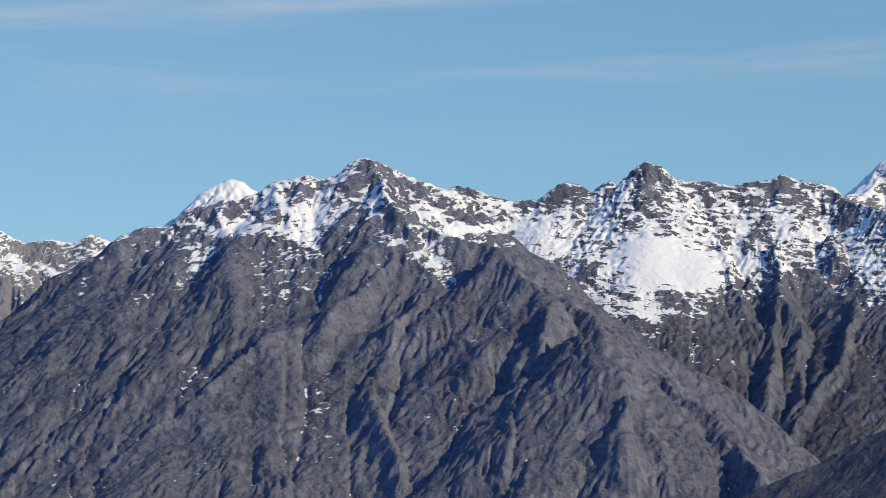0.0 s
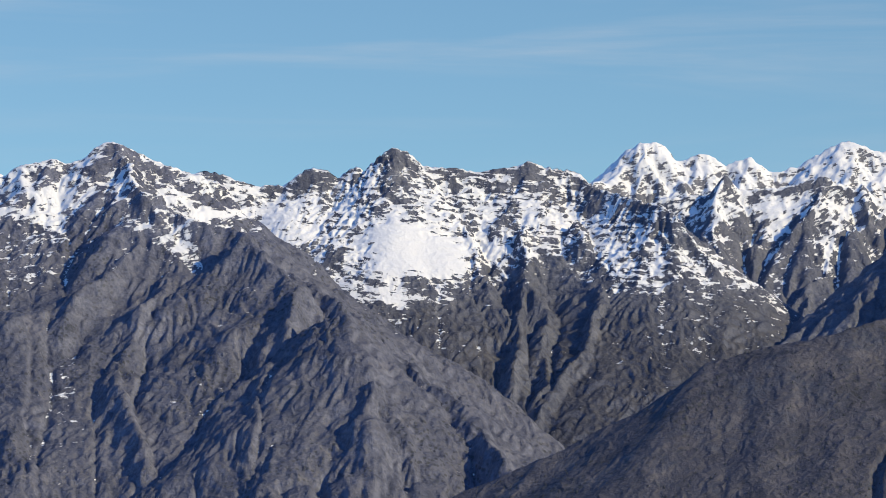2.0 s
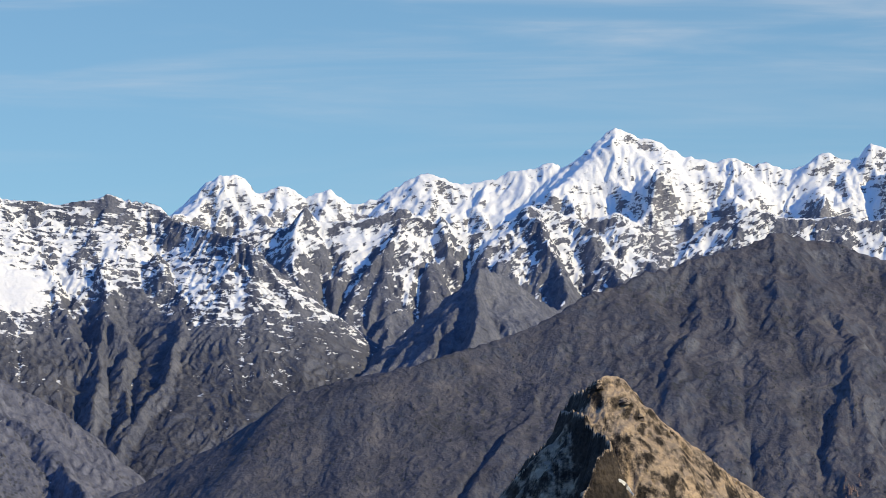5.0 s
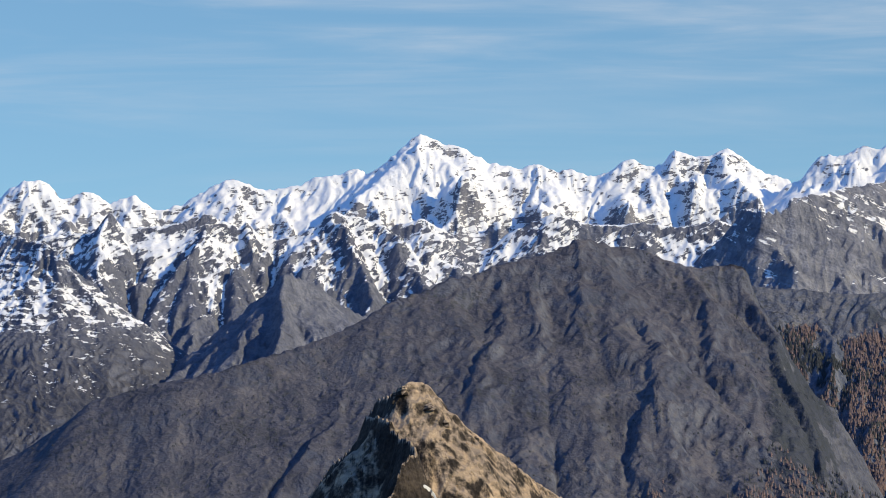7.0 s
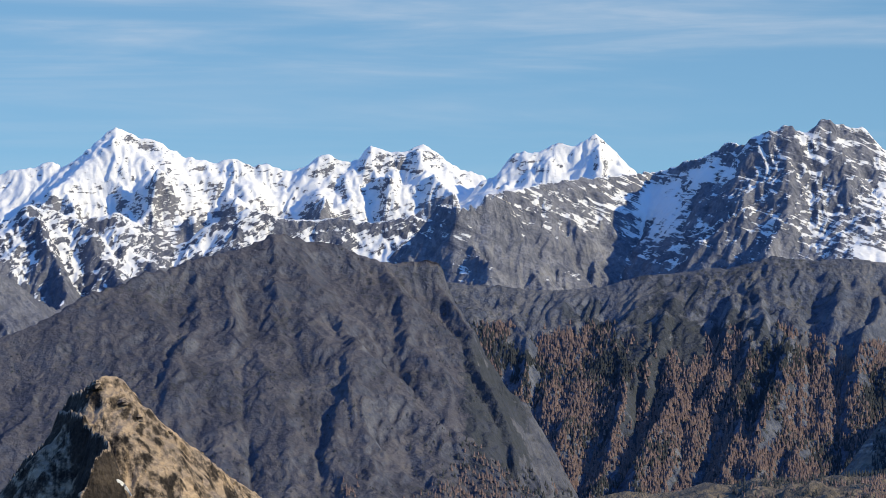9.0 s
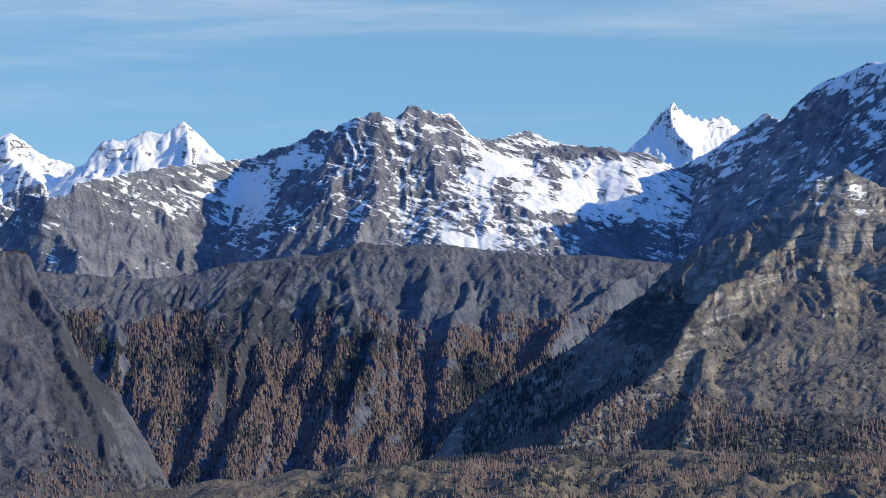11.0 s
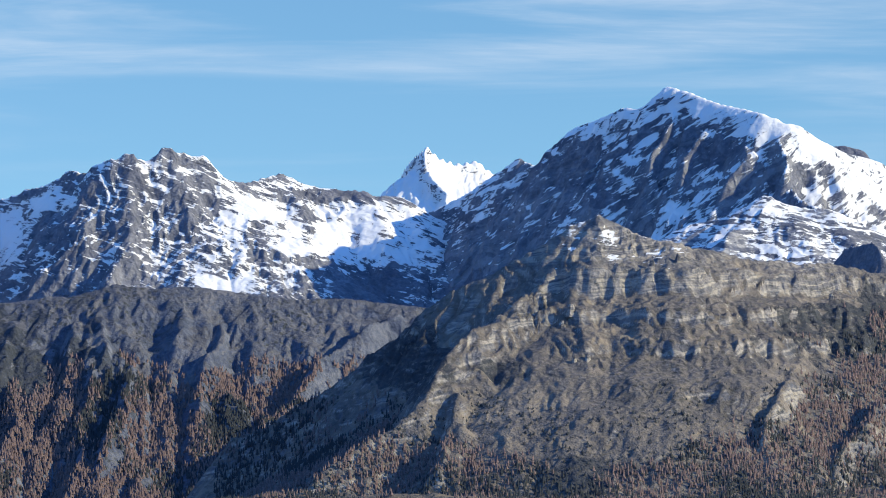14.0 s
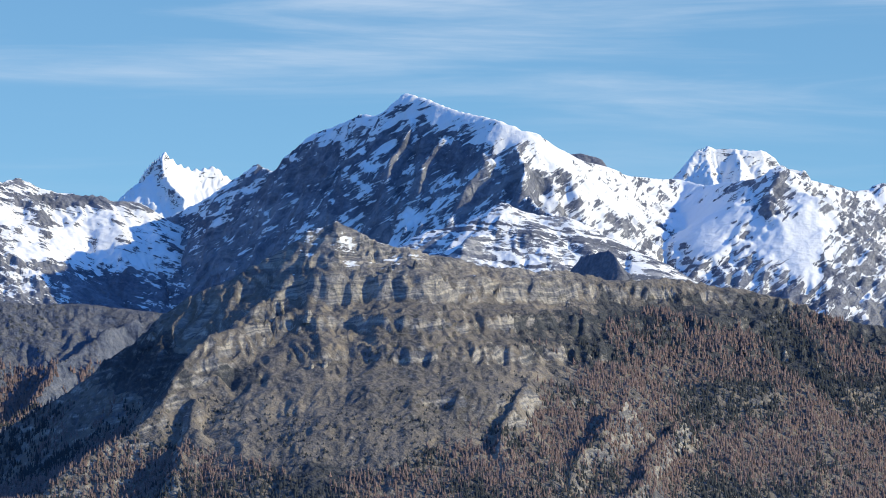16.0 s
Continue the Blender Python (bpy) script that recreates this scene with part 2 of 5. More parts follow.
def gullies(gx, gy, h, calm, quiet, wave, octaves, gain, seed, cell):
    """Ribs and gullies that run down the slope and branch into smaller ones. Returns the new height and how deep in a gully each point lies."""
    dx, dy = np.gradient(gx, axis=1), np.gradient(gy, axis=0)
    deep, norm = 0.0, 0.0
    for o in range(octaves):
        s = blur(h, max(1, int(0.22 * wave / cell)))
        sx, sy = np.gradient(s, axis=1) / dx, np.gradient(s, axis=0) / dy
        slope = np.hypot(sx, sy)
        k = np.clip(slope * 2.0, 0, 1) / (slope + 1e-3)
        ux, uy = -sy * k, sx * k
        veer = 0.5 * perlin(gx / (1.3 * wave) + 9.0, gy / (1.3 * wave), seed + 80 + o)
        ux, uy = ux * np.cos(veer) - uy * np.sin(veer), ux * np.sin(veer) + uy * np.cos(veer)
        bend = 0.35 * wave
        qx = (gx + bend * perlin(gx / (1.7 * wave), gy / (1.7 * wave), seed + 5 * o)) / wave
        qy = (gy + bend * perlin(gx / (1.7 * wave), gy / (1.7 * wave), seed + 5 * o + 2)) / wave
        xi, yi = np.floor(qx).astype(int), np.floor(qy).astype(int)
        fx, fy = qx - xi, qy - yi
        total, weight = 0.0, 1e-6
        for i in (-1, 0, 1):
            for j in (-1, 0, 1):
                g = PERM[(PERM[(xi - i + 37 * (seed + o)) & 255] + yi - j) & 255]
                px, py = fx + i - 0.25 - 0.5 * (g / 255.0), fy + j - 0.25 - 0.5 * (PERM[(g + 91) & 255] / 255.0)
                w = np.maximum(0.0, 1 - (px * px + py * py) / 1.56) ** 3
                total = total + w * np.cos(2 * math.pi * (px * ux + py * uy))
                weight = weight + w
        rib_line = 1 - 2 * np.sqrt(np.clip((1 - total / weight) / 2, 0, 1) + 0.004)
        near = np.clip(calm / (0.8 * wave), 0.12, 1)
        uneven = np.clip(0.85 + 1.3 * perlin(gx / (2.6 * wave), gy / (2.6 * wave), seed + 60 + o), 0.08, 1.7)
        h = h + 0.10 * wave * gain * near * quiet * uneven * np.clip(slope, 0.1, 1.2) * (rib_line - 0.1)
        part = 0.6 ** o
        deep, norm = deep + part * (0.5 - 0.5 * rib_line), norm + part
        wave, gain = wave * 0.5, gain * 0.76
    return h, deep / norm


FIELDS = {}
GROUND = 100.0


def mountain(name, ridges, near, far, material, label, cell=1.25, seed=1, warp=5.0, erode=0.8, rough=1.0, terrace=0.0, step=14.0,
             rounds=22, back=1.6, category="mountain", swell=3.5, wave=55.0, crag=0.6, base=GROUND, lift=1.3, shelf_top=1e4, sides=None, drain=36.0, talus=1.15, keen=1.5, parts=(("snow_cap", 1e4), ("rock_face", -1e4)), profile=None, even=(0.0, 0.1, 1.0), soften=(0.0, 0.1, 1.0), notch=4.0, shelf_cap=1e4, cuts=None, drifts=(), shelf_az=(-90.0, -89.0), jag=1.0, flank=None):
    """A height field round a frame of ridges, worn by running water, as one object with its own place."""
    azs = [p[0] for pts, _, _ in ridges for p in pts]
    a0, a1 = (min(azs), max(azs)) if sides is None else (radians(sides[0]), radians(sides[1]))
    mid_az = (a0 + a1) / 2
    half = far * math.tan((a1 - a0) / 2)
    unit = cell * 2
    apron = 320.0
    xs = np.concatenate([np.linspace(-half - apron, -half, 14)[:-1], np.linspace(-half, half, int(2 * half / unit) + 2), np.linspace(half, half + apron, 14)[1:]])
    behind_at = min(far - 4.0, max(p[1] * math.cos(p[0] - mid_az) for pts, _, wild in ridges if not wild for p in pts) + 9.0)
    ys = np.concatenate([np.linspace(near - apron, near, 18)[:-1], np.linspace(near, behind_at, int((behind_at - near) / (unit * 1.35)) + 2), np.linspace(behind_at, far, int((far - behind_at) / (unit * 4.0)) + 2)[1:], np.linspace(far, far + apron, 16)[1:]])
    nx, ny = len(xs), len(ys)
    gx, gy = np.meshgrid(xs, ys)
    lam = wave
    wx = warp * (perlin(gx / lam, gy / lam, seed) + 0.5 * perlin(gx / lam * 2.3, gy / lam * 2.3, seed + 3))
    wy = warp * (perlin(gx / lam, gy / lam, seed + 7) + 0.5 * perlin(gx / lam * 2.3, gy / lam * 2.3, seed + 9))
    h = np.full(gx.shape, -1e3)
    near_ridge, near_top = np.full(gx.shape, 1e3), np.full(gx.shape, 1e3)
    rng = np.random.RandomState(seed)
    for pts, k, wild in ridges:
        q = [(d * math.sin(a - mid_az), d * math.cos(a - mid_az), z + (1 - wild) * lift * cell) for a, d, z in pts]
        if wild:
            q = rugged(q, wild, rng)
        for (xa, ya, za), (xb, yb, zb) in zip(q[:-1], q[1:]):
            ex, ey = xb - xa, yb - ya
            ll = max(1e-6, ex * ex + ey * ey)
            tt = np.clip(((gx - xa) * ex + (gy - ya) * ey) / ll, 0, 1)
            dist = np.hypot(gx - xa - tt * ex, gy - ya - tt * ey)
            near_ridge = np.minimum(near_ridge, dist)
            if not wild:
                near_top = np.minimum(near_top, dist)
            w = np.clip(dist / (warp * 2.5 + 1e-6), 0.25 * wild, 1)
            px, py = gx + wx * w, gy + wy * w
            tt = np.clip(((px - xa) * ex + (py - ya) * ey) / ll, 0, 1)
            dist = np.hypot(px - xa - tt * ex, py - ya - tt * ey)
            behind = np.where(gy > ya + tt * ey, back if not wild else 1.0, 1.0)
            steep, reach = (0.35, 0.35 * wave) if wild else (keen, 0.16 * wave)
            h = np.maximum(h, za + tt * (zb - za) - k * behind * (dist + steep * reach * (1 - np.exp(-dist / reach))))
    start = h.copy()
    calm = np.clip(near_top / (0.35 * wave), 0.1, 1)
    h += calm * swell * (ridged(gx / wave, gy / wave, 4, seed + 20, 0.55) - 0.2)
    h += calm * 0.3 * swell * perlin(gx / wave * 3.1, gy / wave * 3.1, seed + 24)
    for i in range(rounds):
        best, fall, total = gather(h + rng.uniform(0, 0.35 * unit, h.shape), 90)
        low = h.ravel()[best].reshape(h.shape)
        cut = erode * 0.09 * np.sqrt(np.maximum(total - drain, 0)) * np.maximum(fall, 0)
        h = np.minimum(h, np.maximum(h - cut, low + (h - low) * 0.35))
        for _ in range(3):
            slip(h, np.diff(ys)[:, None] * talus, 0)
            slip(h, np.diff(xs)[None, :] * talus, 1)
    h = np.maximum(h, start - 0.2 * cell - 0.5 * near_top)
    best, fall, total = gather(h, 90)
    wet = np.clip(np.log(np.maximum(total / 6.0, 1.0)) / 5.0, 0, 1)
    nx2, ny2 = nx * 2, ny * 2
    h, wet, nr = widen(h, ny2, nx2), widen(wet, ny2, nx2), widen(near_top, ny2, nx2)
    gx, gy = widen(gx, ny2, nx2), widen(gy, ny2, nx2)
    if flank:
        # the hill breaks off along a steep edge
        turned = np.degrees(mid_az + np.arctan2(gx, gy))
        line_z = [EYE + d * math.tan(radians(el)) for az, el, d in flank][::-1]
        over = np.radians(turned - np.interp(h, line_z, [p[0] for p in flank][::-1])) * np.hypot(gx, gy)
        over = over + 4.0 * perlin(gx / 22.0, gy / 22.0, seed + 120)
        h = h - 1.15 * np.maximum(over, 0)
    wave0, gain0, octaves0 = cuts or (38 * cell, 1.1, 5)
    drift = np.zeros_like(h)
    bearing = np.degrees(mid_az + np.arctan2(gx, gy))
    tops = [(math.degrees(p[0]), p[1]) for p in sorted(p for pts, _, wild in ridges if not wild for p in pts)]
    fray_x = 0.35 * perlin(gx / 26.0, gy / 26.0, seed + 101) + 0.3 * perlin(gx / 9.0, gy / 9.0, seed + 102)
    fray_y = 0.35 * perlin(gx / 26.0, gy / 26.0, seed + 103) + 0.3 * perlin(gx / 9.0, gy / 9.0, seed + 104)
    for az, el, wide_az, wide_el, much in drifts:
        d = float(np.interp(az, [p[0] for p in tops], [p[1] for p in tops])) - 0.04 * wave
        z, tall = EYE + d * math.tan(radians(el)), d * math.tan(radians(wide_el))
        u, v = (bearing - az) / wide_az + fray_x, (h - z) / tall + fray_y
        drift += much * np.exp(-(u * u + v * v) ** 2)
    quiet = np.clip(1.0 - 0.42 * np.maximum(drift, 0), 0.08, 1) * np.interp(bearing, even[:2], [even[2], 1.0])
    soft = np.clip(0.3 * drift, 0, 0.85) * np.clip(nr / 18.0, 0, 1)
    h = h * (1 - soft) + blur(h, int(7 / cell) + 1) * soft
    lump = ridged(gx / (0.5 * wave0) + 3.3, gy / (0.5 * wave0), 4, seed + 95, 0.62) - 0.25
    h = h + 0.06 * wave0 * swell / 3.0 * quiet * np.clip(nr / wave0, 0.05, 1) * lump
    h, deep = gullies(gx, gy, h, nr, quiet, wave0, octaves0, gain0, seed + 11, cell)
    wet = np.clip(0.35 * wet + 0.9 * deep, 0, 1)
    if profile:
        # cliff bands: the slope steepens at certain heights and is notched across
        wob = notch * (ridged(gx / 12.0, gy / 80.0, 2, seed + 90, 0.6) - 0.45) + 1.2 * notch * perlin(gx / 80.0, gy / 80.0, seed + 91)
        away = np.clip((nr - 3.0) / 14.0, 0, 1)
        zone = np.interp(h, [profile[0][0] - 12.0, profile[0][0] + 8.0], [0, 1])
        made = np.interp(h + wob * zone, [p[0] for p in profile], [p[1] for p in profile]) - 0.35 * wob * zone
        away = away * np.interp(bearing, shelf_az, [0.0, 1.0]) * np.clip(1.1 + 1.6 * perlin(gx / 60.0, gy / 60.0, seed + 92), 0, 1)
        h = np.where((h > profile[0][0] - 12.0) & (h < profile[-1][0]), h + (made - h) * away * zone, h)
    if terrace:
        ripple = 0.5 * step * perlin(gx / (12 * step), gy / (12 * step), seed + 40) + 0.12 * step * perlin(gx / (2 * step), gy / (2 * step), seed + 41)
        s = (h + ripple) / step
        s0 = np.floor(s)
        shelf = (s0 + np.clip((s - s0 - 0.62) / 0.22, 0, 1)) * step - ripple
        part = terrace * np.clip((perlin(gx / (8 * step), gy / (3 * step), seed + 44) + 0.7) * 2, 0, 1) * np.clip((h - shelf_top) / 6.0 if shelf_top < 9e3 else 1.0, 0, 1) * np.clip((shelf_cap - h) / 5.0, 0, 1) * np.clip(nr / 12.0, 0, 1) * np.interp(bearing, shelf_az, [0.0, 1.0]) * np.clip(1.0 - 0.6 * np.maximum(drift, 0), 0, 1)
        h = h * (1 - part) + shelf * part
    slope = np.hypot(np.gradient(h, axis=1) / np.gradient(gx, axis=1), np.gradient(h, axis=0) / np.gradient(gy, axis=0))
    bite = np.clip(slope, 0.25, 1.2) * rough * cell
    edge = np.clip(nr / (6 * cell), 0.6, 1) * np.interp(gx, [gy.mean() * math.tan(radians(even[0]) - mid_az), gy.mean() * math.tan(radians(even[1]) - mid_az)], [even[2], 1.0])
    bite = bite * np.interp(h, soften[:2], [soften[2], 1.0])
    bx, by = gx + 4 * cell * perlin(gx / (16 * cell), gy / (16 * cell), seed + 50), gy + 4 * cell * perlin(gx / (16 * cell), gy / (16 * cell), seed + 51)
    bx, by = bx + 18 * cell * perlin(gx / (70 * cell), gy / (70 * cell), seed + 52), by + 14 * cell * perlin(gx / (70 * cell), gy / (70 * cell), seed + 53)
    broken = np.clip(perlin(gx / (45 * cell), gy / (45 * cell), seed + 60) + 0.75, 0.25, 1.3)
    sharp = 1.2 * crag * broken * (ridged(bx / (14 * cell), by / (26 * cell), 2, seed + 30) - 0.3)
    sharp += 1.5 * (ridged(bx / (6 * cell), by / (8 * cell), 1, seed + 32) - 0.3)
    teeth_line = ridged(gx / (9 * cell), gy / (9 * cell), 2, seed + 110, 0.6) - 0.25 + 0.8 * perlin(gx / (22 * cell), gy / (22 * cell), seed + 112)
    h = h + jag * 1.3 * cell * np.exp(-nr / (5 * cell)) * teeth_line
    h = h + edge * bite * sharp * np.clip(1.0 - 0.5 * drift, 0.15, 1.2)
    # the rim goes down to the valley floor
    h[0], h[-1], h[:, 0], h[:, -1] = base - 6, base - 6, base - 6, base - 6
    keep = h > base - 3
    quad = keep[:-1, :-1] | keep[1:, :-1] | keep[:-1, 1:] | keep[1:, 1:]
    centre = (near + far) / 2
    ob = new(name)
    ob.matrix_world = Matrix.Rotation(-mid_az, 4, "Z") @ Matrix.Translation((0, centre, base))
    tagged(ob, label, category)
    h = np.maximum(h, base - 6)
    nrm = np.stack([-np.gradient(h, axis=1) / np.gradient(gx, axis=1), -np.gradient(h, axis=0) / np.gradient(gy, axis=0), np.ones_like(h)], -1)
    nrm /= np.linalg.norm(nrm, axis=-1, keepdims=True)
    level = h + 0.13 * wave * (perlin(gx / (0.5 * wave), gy / (0.5 * wave), seed + 70) + 0.5 * perlin(gx / (0.2 * wave), gy / (0.2 * wave), seed + 71))
    level = (level[:-1, :-1] + level[1:, 1:]) / 2
    roof = 1e5
    for part_name, low in parts:
        pick = quad & (level < roof) & (level >= low)
        roof = low
        if pick.sum() < 50:
            continue
        used = np.zeros(h.shape, bool)
        used[:-1, :-1] |= pick
        used[1:, :-1] |= pick
        used[:-1, 1:] |= pick
        used[1:, 1:] |= pick
        number = np.cumsum(used.ravel()).reshape(h.shape) - 1
        co = np.stack([gx[used], gy[used] - centre, h[used] - base], 1)
        faces = np.stack([number[:-1, :-1][pick], number[:-1, 1:][pick], number[1:, 1:][pick], number[1:, :-1][pick]], 1)
        me = bpy.data.meshes.new(part_name)
        me.vertices.add(len(co))
        me.vertices.foreach_set("co", co.astype(np.float32).ravel())
        me.loops.add(faces.size)
        me.loops.foreach_set("vertex_index", faces.astype(np.int32).ravel())
        me.polygons.add(len(faces))
        me.polygons.foreach_set("loop_start", np.arange(0, faces.size, 4, dtype=np.int32))
        me.update(calc_edges=True)
        me.polygons.foreach_set("use_smooth", np.ones(len(faces), bool))
        me.attributes.new("gully", "FLOAT", "POINT").data.foreach_set("value", wet[used].astype(np.float32))
        me.attributes.new("drift", "FLOAT", "POINT").data.foreach_set("value", drift[used].astype(np.float32))
        me.materials.append(material)
        me.normals_split_custom_set_from_vertices(nrm[used].astype(float).tolist())
        piece = new(part_name, me)
        piece.parent = ob
    FIELDS[name] = (mid_az, gx[0], gy[:, 0], h, slope)
    return ob


# ---- ground ----
me = bpy.data.meshes.new("ground")
bm = bmesh.new()
rings = [0, 300, 900, 2000, 4000, 8000, 20000]
loops = []
for r in rings[1:]:
    loops.append([bm.verts.new((r * math.cos(i * math.pi / 24), r * math.sin(i * math.pi / 24), GROUND + 1.5 * noise.noise((r, i * 0.7, 0)))) for i in range(48)])
hub = bm.verts.new((0, 0, GROUND))
for i in range(48):
    bm.faces.new((hub, loops[0][i], loops[0][(i + 1) % 48]))
    for inner, outer in zip(loops[:-1], loops[1:]):
        bm.faces.new((inner[i], outer[i], outer[(i + 1) % 48], inner[(i + 1) % 48]))
bm.to_mesh(me)
bm.free()
me.materials.append(terrain("valley_floor", soil=(0.12, 0.10, 0.06), soil_top=400.0))
tagged(new("ground", me), "valley floor of dry grass and gravel", "ground", kind="structure")

# ---- mountains ----
main_snow = terrain("glacier_range", rock=(0.15, 0.155, 0.17), pale=(0.26, 0.255, 0.26), snow=322.0, snow_soft=24.0, snow_slope=0.48, snow_gully=0.1, patchy=0.9)
mountain("main_range", [crest([(2.49, 0.40), (3.88, 0.40), (4.57, 0.38), (4.85, 0.36), (5.13, 0.47), (5.34, 0.64), (5.48, 0.85), (5.62, 0.94), (5.80, 0.92), (5.94, 0.81), (6.04, 0.64), (6.22, 0.74), (6.36, 0.79), (6.53, 0.71), (6.67, 0.59), (6.85, 0.68), (6.97, 0.74), (7.09, 0.64), (7.23, 0.55), (7.58, 0.60), (7.87, 0.78), (8.08, 0.89), (8.22, 0.90), (8.50, 0.81), (8.78, 0.81), (9.06, 0.85), (9.20, 0.94), (9.48, 0.97), (9.77, 1.02), (9.91, 0.92)], 4650), crest([(9.91, 0.92), (10.05, 0.81), (10.19, 1.02), (10.33, 1.23), (10.40, 1.41), (10.53, 1.49), (10.68, 1.39), (10.82, 1.30), (11.03, 1.32), (11.24, 1.23), (11.38, 1.16), (11.60, 1.15), (11.80, 1.09), (11.98, 1.13), (12.23, 1.02), (12.37, 1.05), (12.65, 0.96), (12.89, 1.02), (13.00, 1.12), (13.15, 1.19), (13.35, 1.07), (13.56, 1.07), (13.63, 1.19), (13.70, 1.27), (13.91, 1.21), (14.16, 1.23), (14.33, 1.27), (14.54, 1.16), (14.82, 1.01), (15.10, 0.91)], 4650), crest([(15.07, 0.87), (15.24, 0.88), (15.38, 1.05), (15.63, 1.23), (15.77, 1.20), (16.05, 1.29), (16.22, 1.27), (16.36, 1.36), (16.50, 1.40), (16.61, 1.30), (16.79, 1.13), (16.93, 0.95), (17.18, 0.82), (17.88, 0.47)], 4600),
    spur([(10.53, 1.49), (10.47, 1.09), (10.75, 0.88), (11.31, 0.74), (11.59, 0.46)], 4650, 0.68, 1.4), spur([(10.33, 1.23), (9.98, 0.67), (9.48, 0.46)], 4650, 0.68, 1.4), spur([(13.70, 1.27), (13.91, 0.88), (13.70, 0.39)], 4650, 0.68, 1.4), spur([(11.98, 1.13), (11.88, 0.81), (12.02, 0.46)], 4650, 0.68, 1.4), spur([(5.62, 0.94), (5.90, 0.60), (5.83, 0.25)], 4650, 0.68, 1.4), spur([(9.77, 1.02), (9.98, 0.74), (9.76, 0.46)], 4650, 0.68, 1.4),
    spur([(9.06, 0.85), (8.78, 0.53), (8.92, 0.25)], 4650, 0.68, 1.4), spur([(16.50, 1.40), (16.54, 1.09), (16.40, 0.81)], 4600), spur([(14.29, 1.24), (14.36, 0.94), (14.71, 0.66)], 4640)], 4550, 4690, main_snow,
    "far snow-covered mountain range with glaciers and a sharp summit", jag=1.5, cell=1.65, cuts=(95.0, 2.0, 4), erode=0.08, talus=1.3, seed=2, swell=4.0, rough=0.8, crag=0.6, parts=(("snow_cap", 340.0), ("rock_face", -1e4)))
far_snow = terrain("far_snow", rock=(0.16, 0.165, 0.18), pale=(0.26, 0.25, 0.25), snow=270.0, snow_soft=30.0, snow_slope=0.62)
mountain("snow_range", [crest([(-7.30, 0.12), (-6.54, 0.04), (-5.50, 0.05), (-5.36, -0.03), (-5.18, -0.10), (-4.87, -0.07), (-4.59, -0.11), (-4.38, -0.01), (-4.21, -0.08), (-3.89, -0.29), (-3.19, -0.64)], 4600)], 4490, 4640, far_snow, "distant snowy range above a brown shoulder", cell=1.40, seed=3, parts=(("snow_cap", 300.0), ("rock_face", -1e4)))
mountain("snow_dome", [crest([(-3.40, -0.15), (-3.12, 0.38), (-2.94, 0.55), (-2.73, 0.63), (-2.62, 0.68), (-2.48, 0.65), (-2.36, 0.55), (-2.13, 0.41), (-1.57, 0.05)], 4300)], 4220, 4340, terrain("dome_snow", snow=250.0, snow_slope=0.35, patchy=0.6), "bright rounded snow summit behind a dark ridge", cell=1.40, seed=4, parts=(("snow_cap", 300.0), ("rock_face", -1e4)))
mountain("horn_peak", [crest([(21.95, 0.70), (22.16, 1.01), (22.29, 1.33), (22.43, 1.54), (22.57, 1.63), (22.71, 1.51), (22.92, 1.41), (23.20, 1.46), (23.42, 1.30), (23.63, 1.09), (23.91, 0.71)][:5], [(21.95, 4720), (22.58, 4550)], 1.8), crest([(21.95, 0.70), (22.16, 1.01), (22.29, 1.33), (22.43, 1.54), (22.57, 1.63), (22.71, 1.51), (22.92, 1.41), (23.20, 1.46), (23.42, 1.30), (23.63, 1.09), (23.91, 0.71)][4:], [(22.58, 4550), (23.91, 4600)], 0.95), spur([(22.57, 1.63), (22.68, 1.26), (22.86, 0.98)], 4550, 0.8, 1.6)], 4460, 4740, terrain("horn_snow", rock=(0.15, 0.16, 0.18), snow=300.0, snow_slope=0.30, patchy=1.1), "pointed snow horn standing far behind the pass", cell=1.30, erode=0.3, talus=1.6, seed=5, parts=(("snow_cap", 330.0), ("rock_face", -1e4)))
mountain("ice_peak", [crest([(28.76, 1.16), (28.94, 1.27), (29.08, 1.51), (29.21, 1.71), (29.33, 1.78), (29.46, 1.71), (29.67, 1.69), (29.88, 1.72), (30.02, 1.73), (30.16, 1.62), (30.23, 1.49), (30.44, 1.45), (30.55, 1.47), (30.65, 1.31), (30.86, 1.30), (31.07, 1.21), (31.35, 1.10), (31.77, 0.97)][:5], [(28.77, 4720), (29.40, 4550)], 1.8), crest([(28.76, 1.16), (28.94, 1.27), (29.08, 1.51), (29.21, 1.71), (29.33, 1.78), (29.46, 1.71), (29.67, 1.69), (29.88, 1.72), (30.02, 1.73), (30.16, 1.62), (30.23, 1.49), (30.44, 1.45), (30.55, 1.47), (30.65, 1.31), (30.86, 1.30), (31.07, 1.21), (31.35, 1.10), (31.77, 0.97)][4:], [(29.40, 4550), (31.77, 4560)], 1.0), spur([(29.67, 1.69), (29.74, 1.38), (29.67, 1.10)], 4550), spur([(29.21, 1.71), (29.39, 1.38), (29.46, 1.09)], 4550)], 4460, 4740, terrain("ice_snow", rock=(0.17, 0.175, 0.19), snow=300.0, snow_slope=0.44), "blunt icy peak with several teeth, far off", cell=1.30, erode=0.4, talus=1.6, seed=6, parts=(("snow_cap", 330.0), ("rock_face", -1e4)))
mountain("rock_hump", [crest([(27.07, 1.43), (27.49, 1.68), (27.77, 1.68), (27.99, 1.61), (28.16, 1.45), (28.41, 1.23)], 3750)], 3700, 3790, terrain("hump_rock"), "dark bare rock hump behind the snow ridge", cell=1.4, seed=7, parts=(("rock_top", 338.0), ("rock_face", -1e4)))
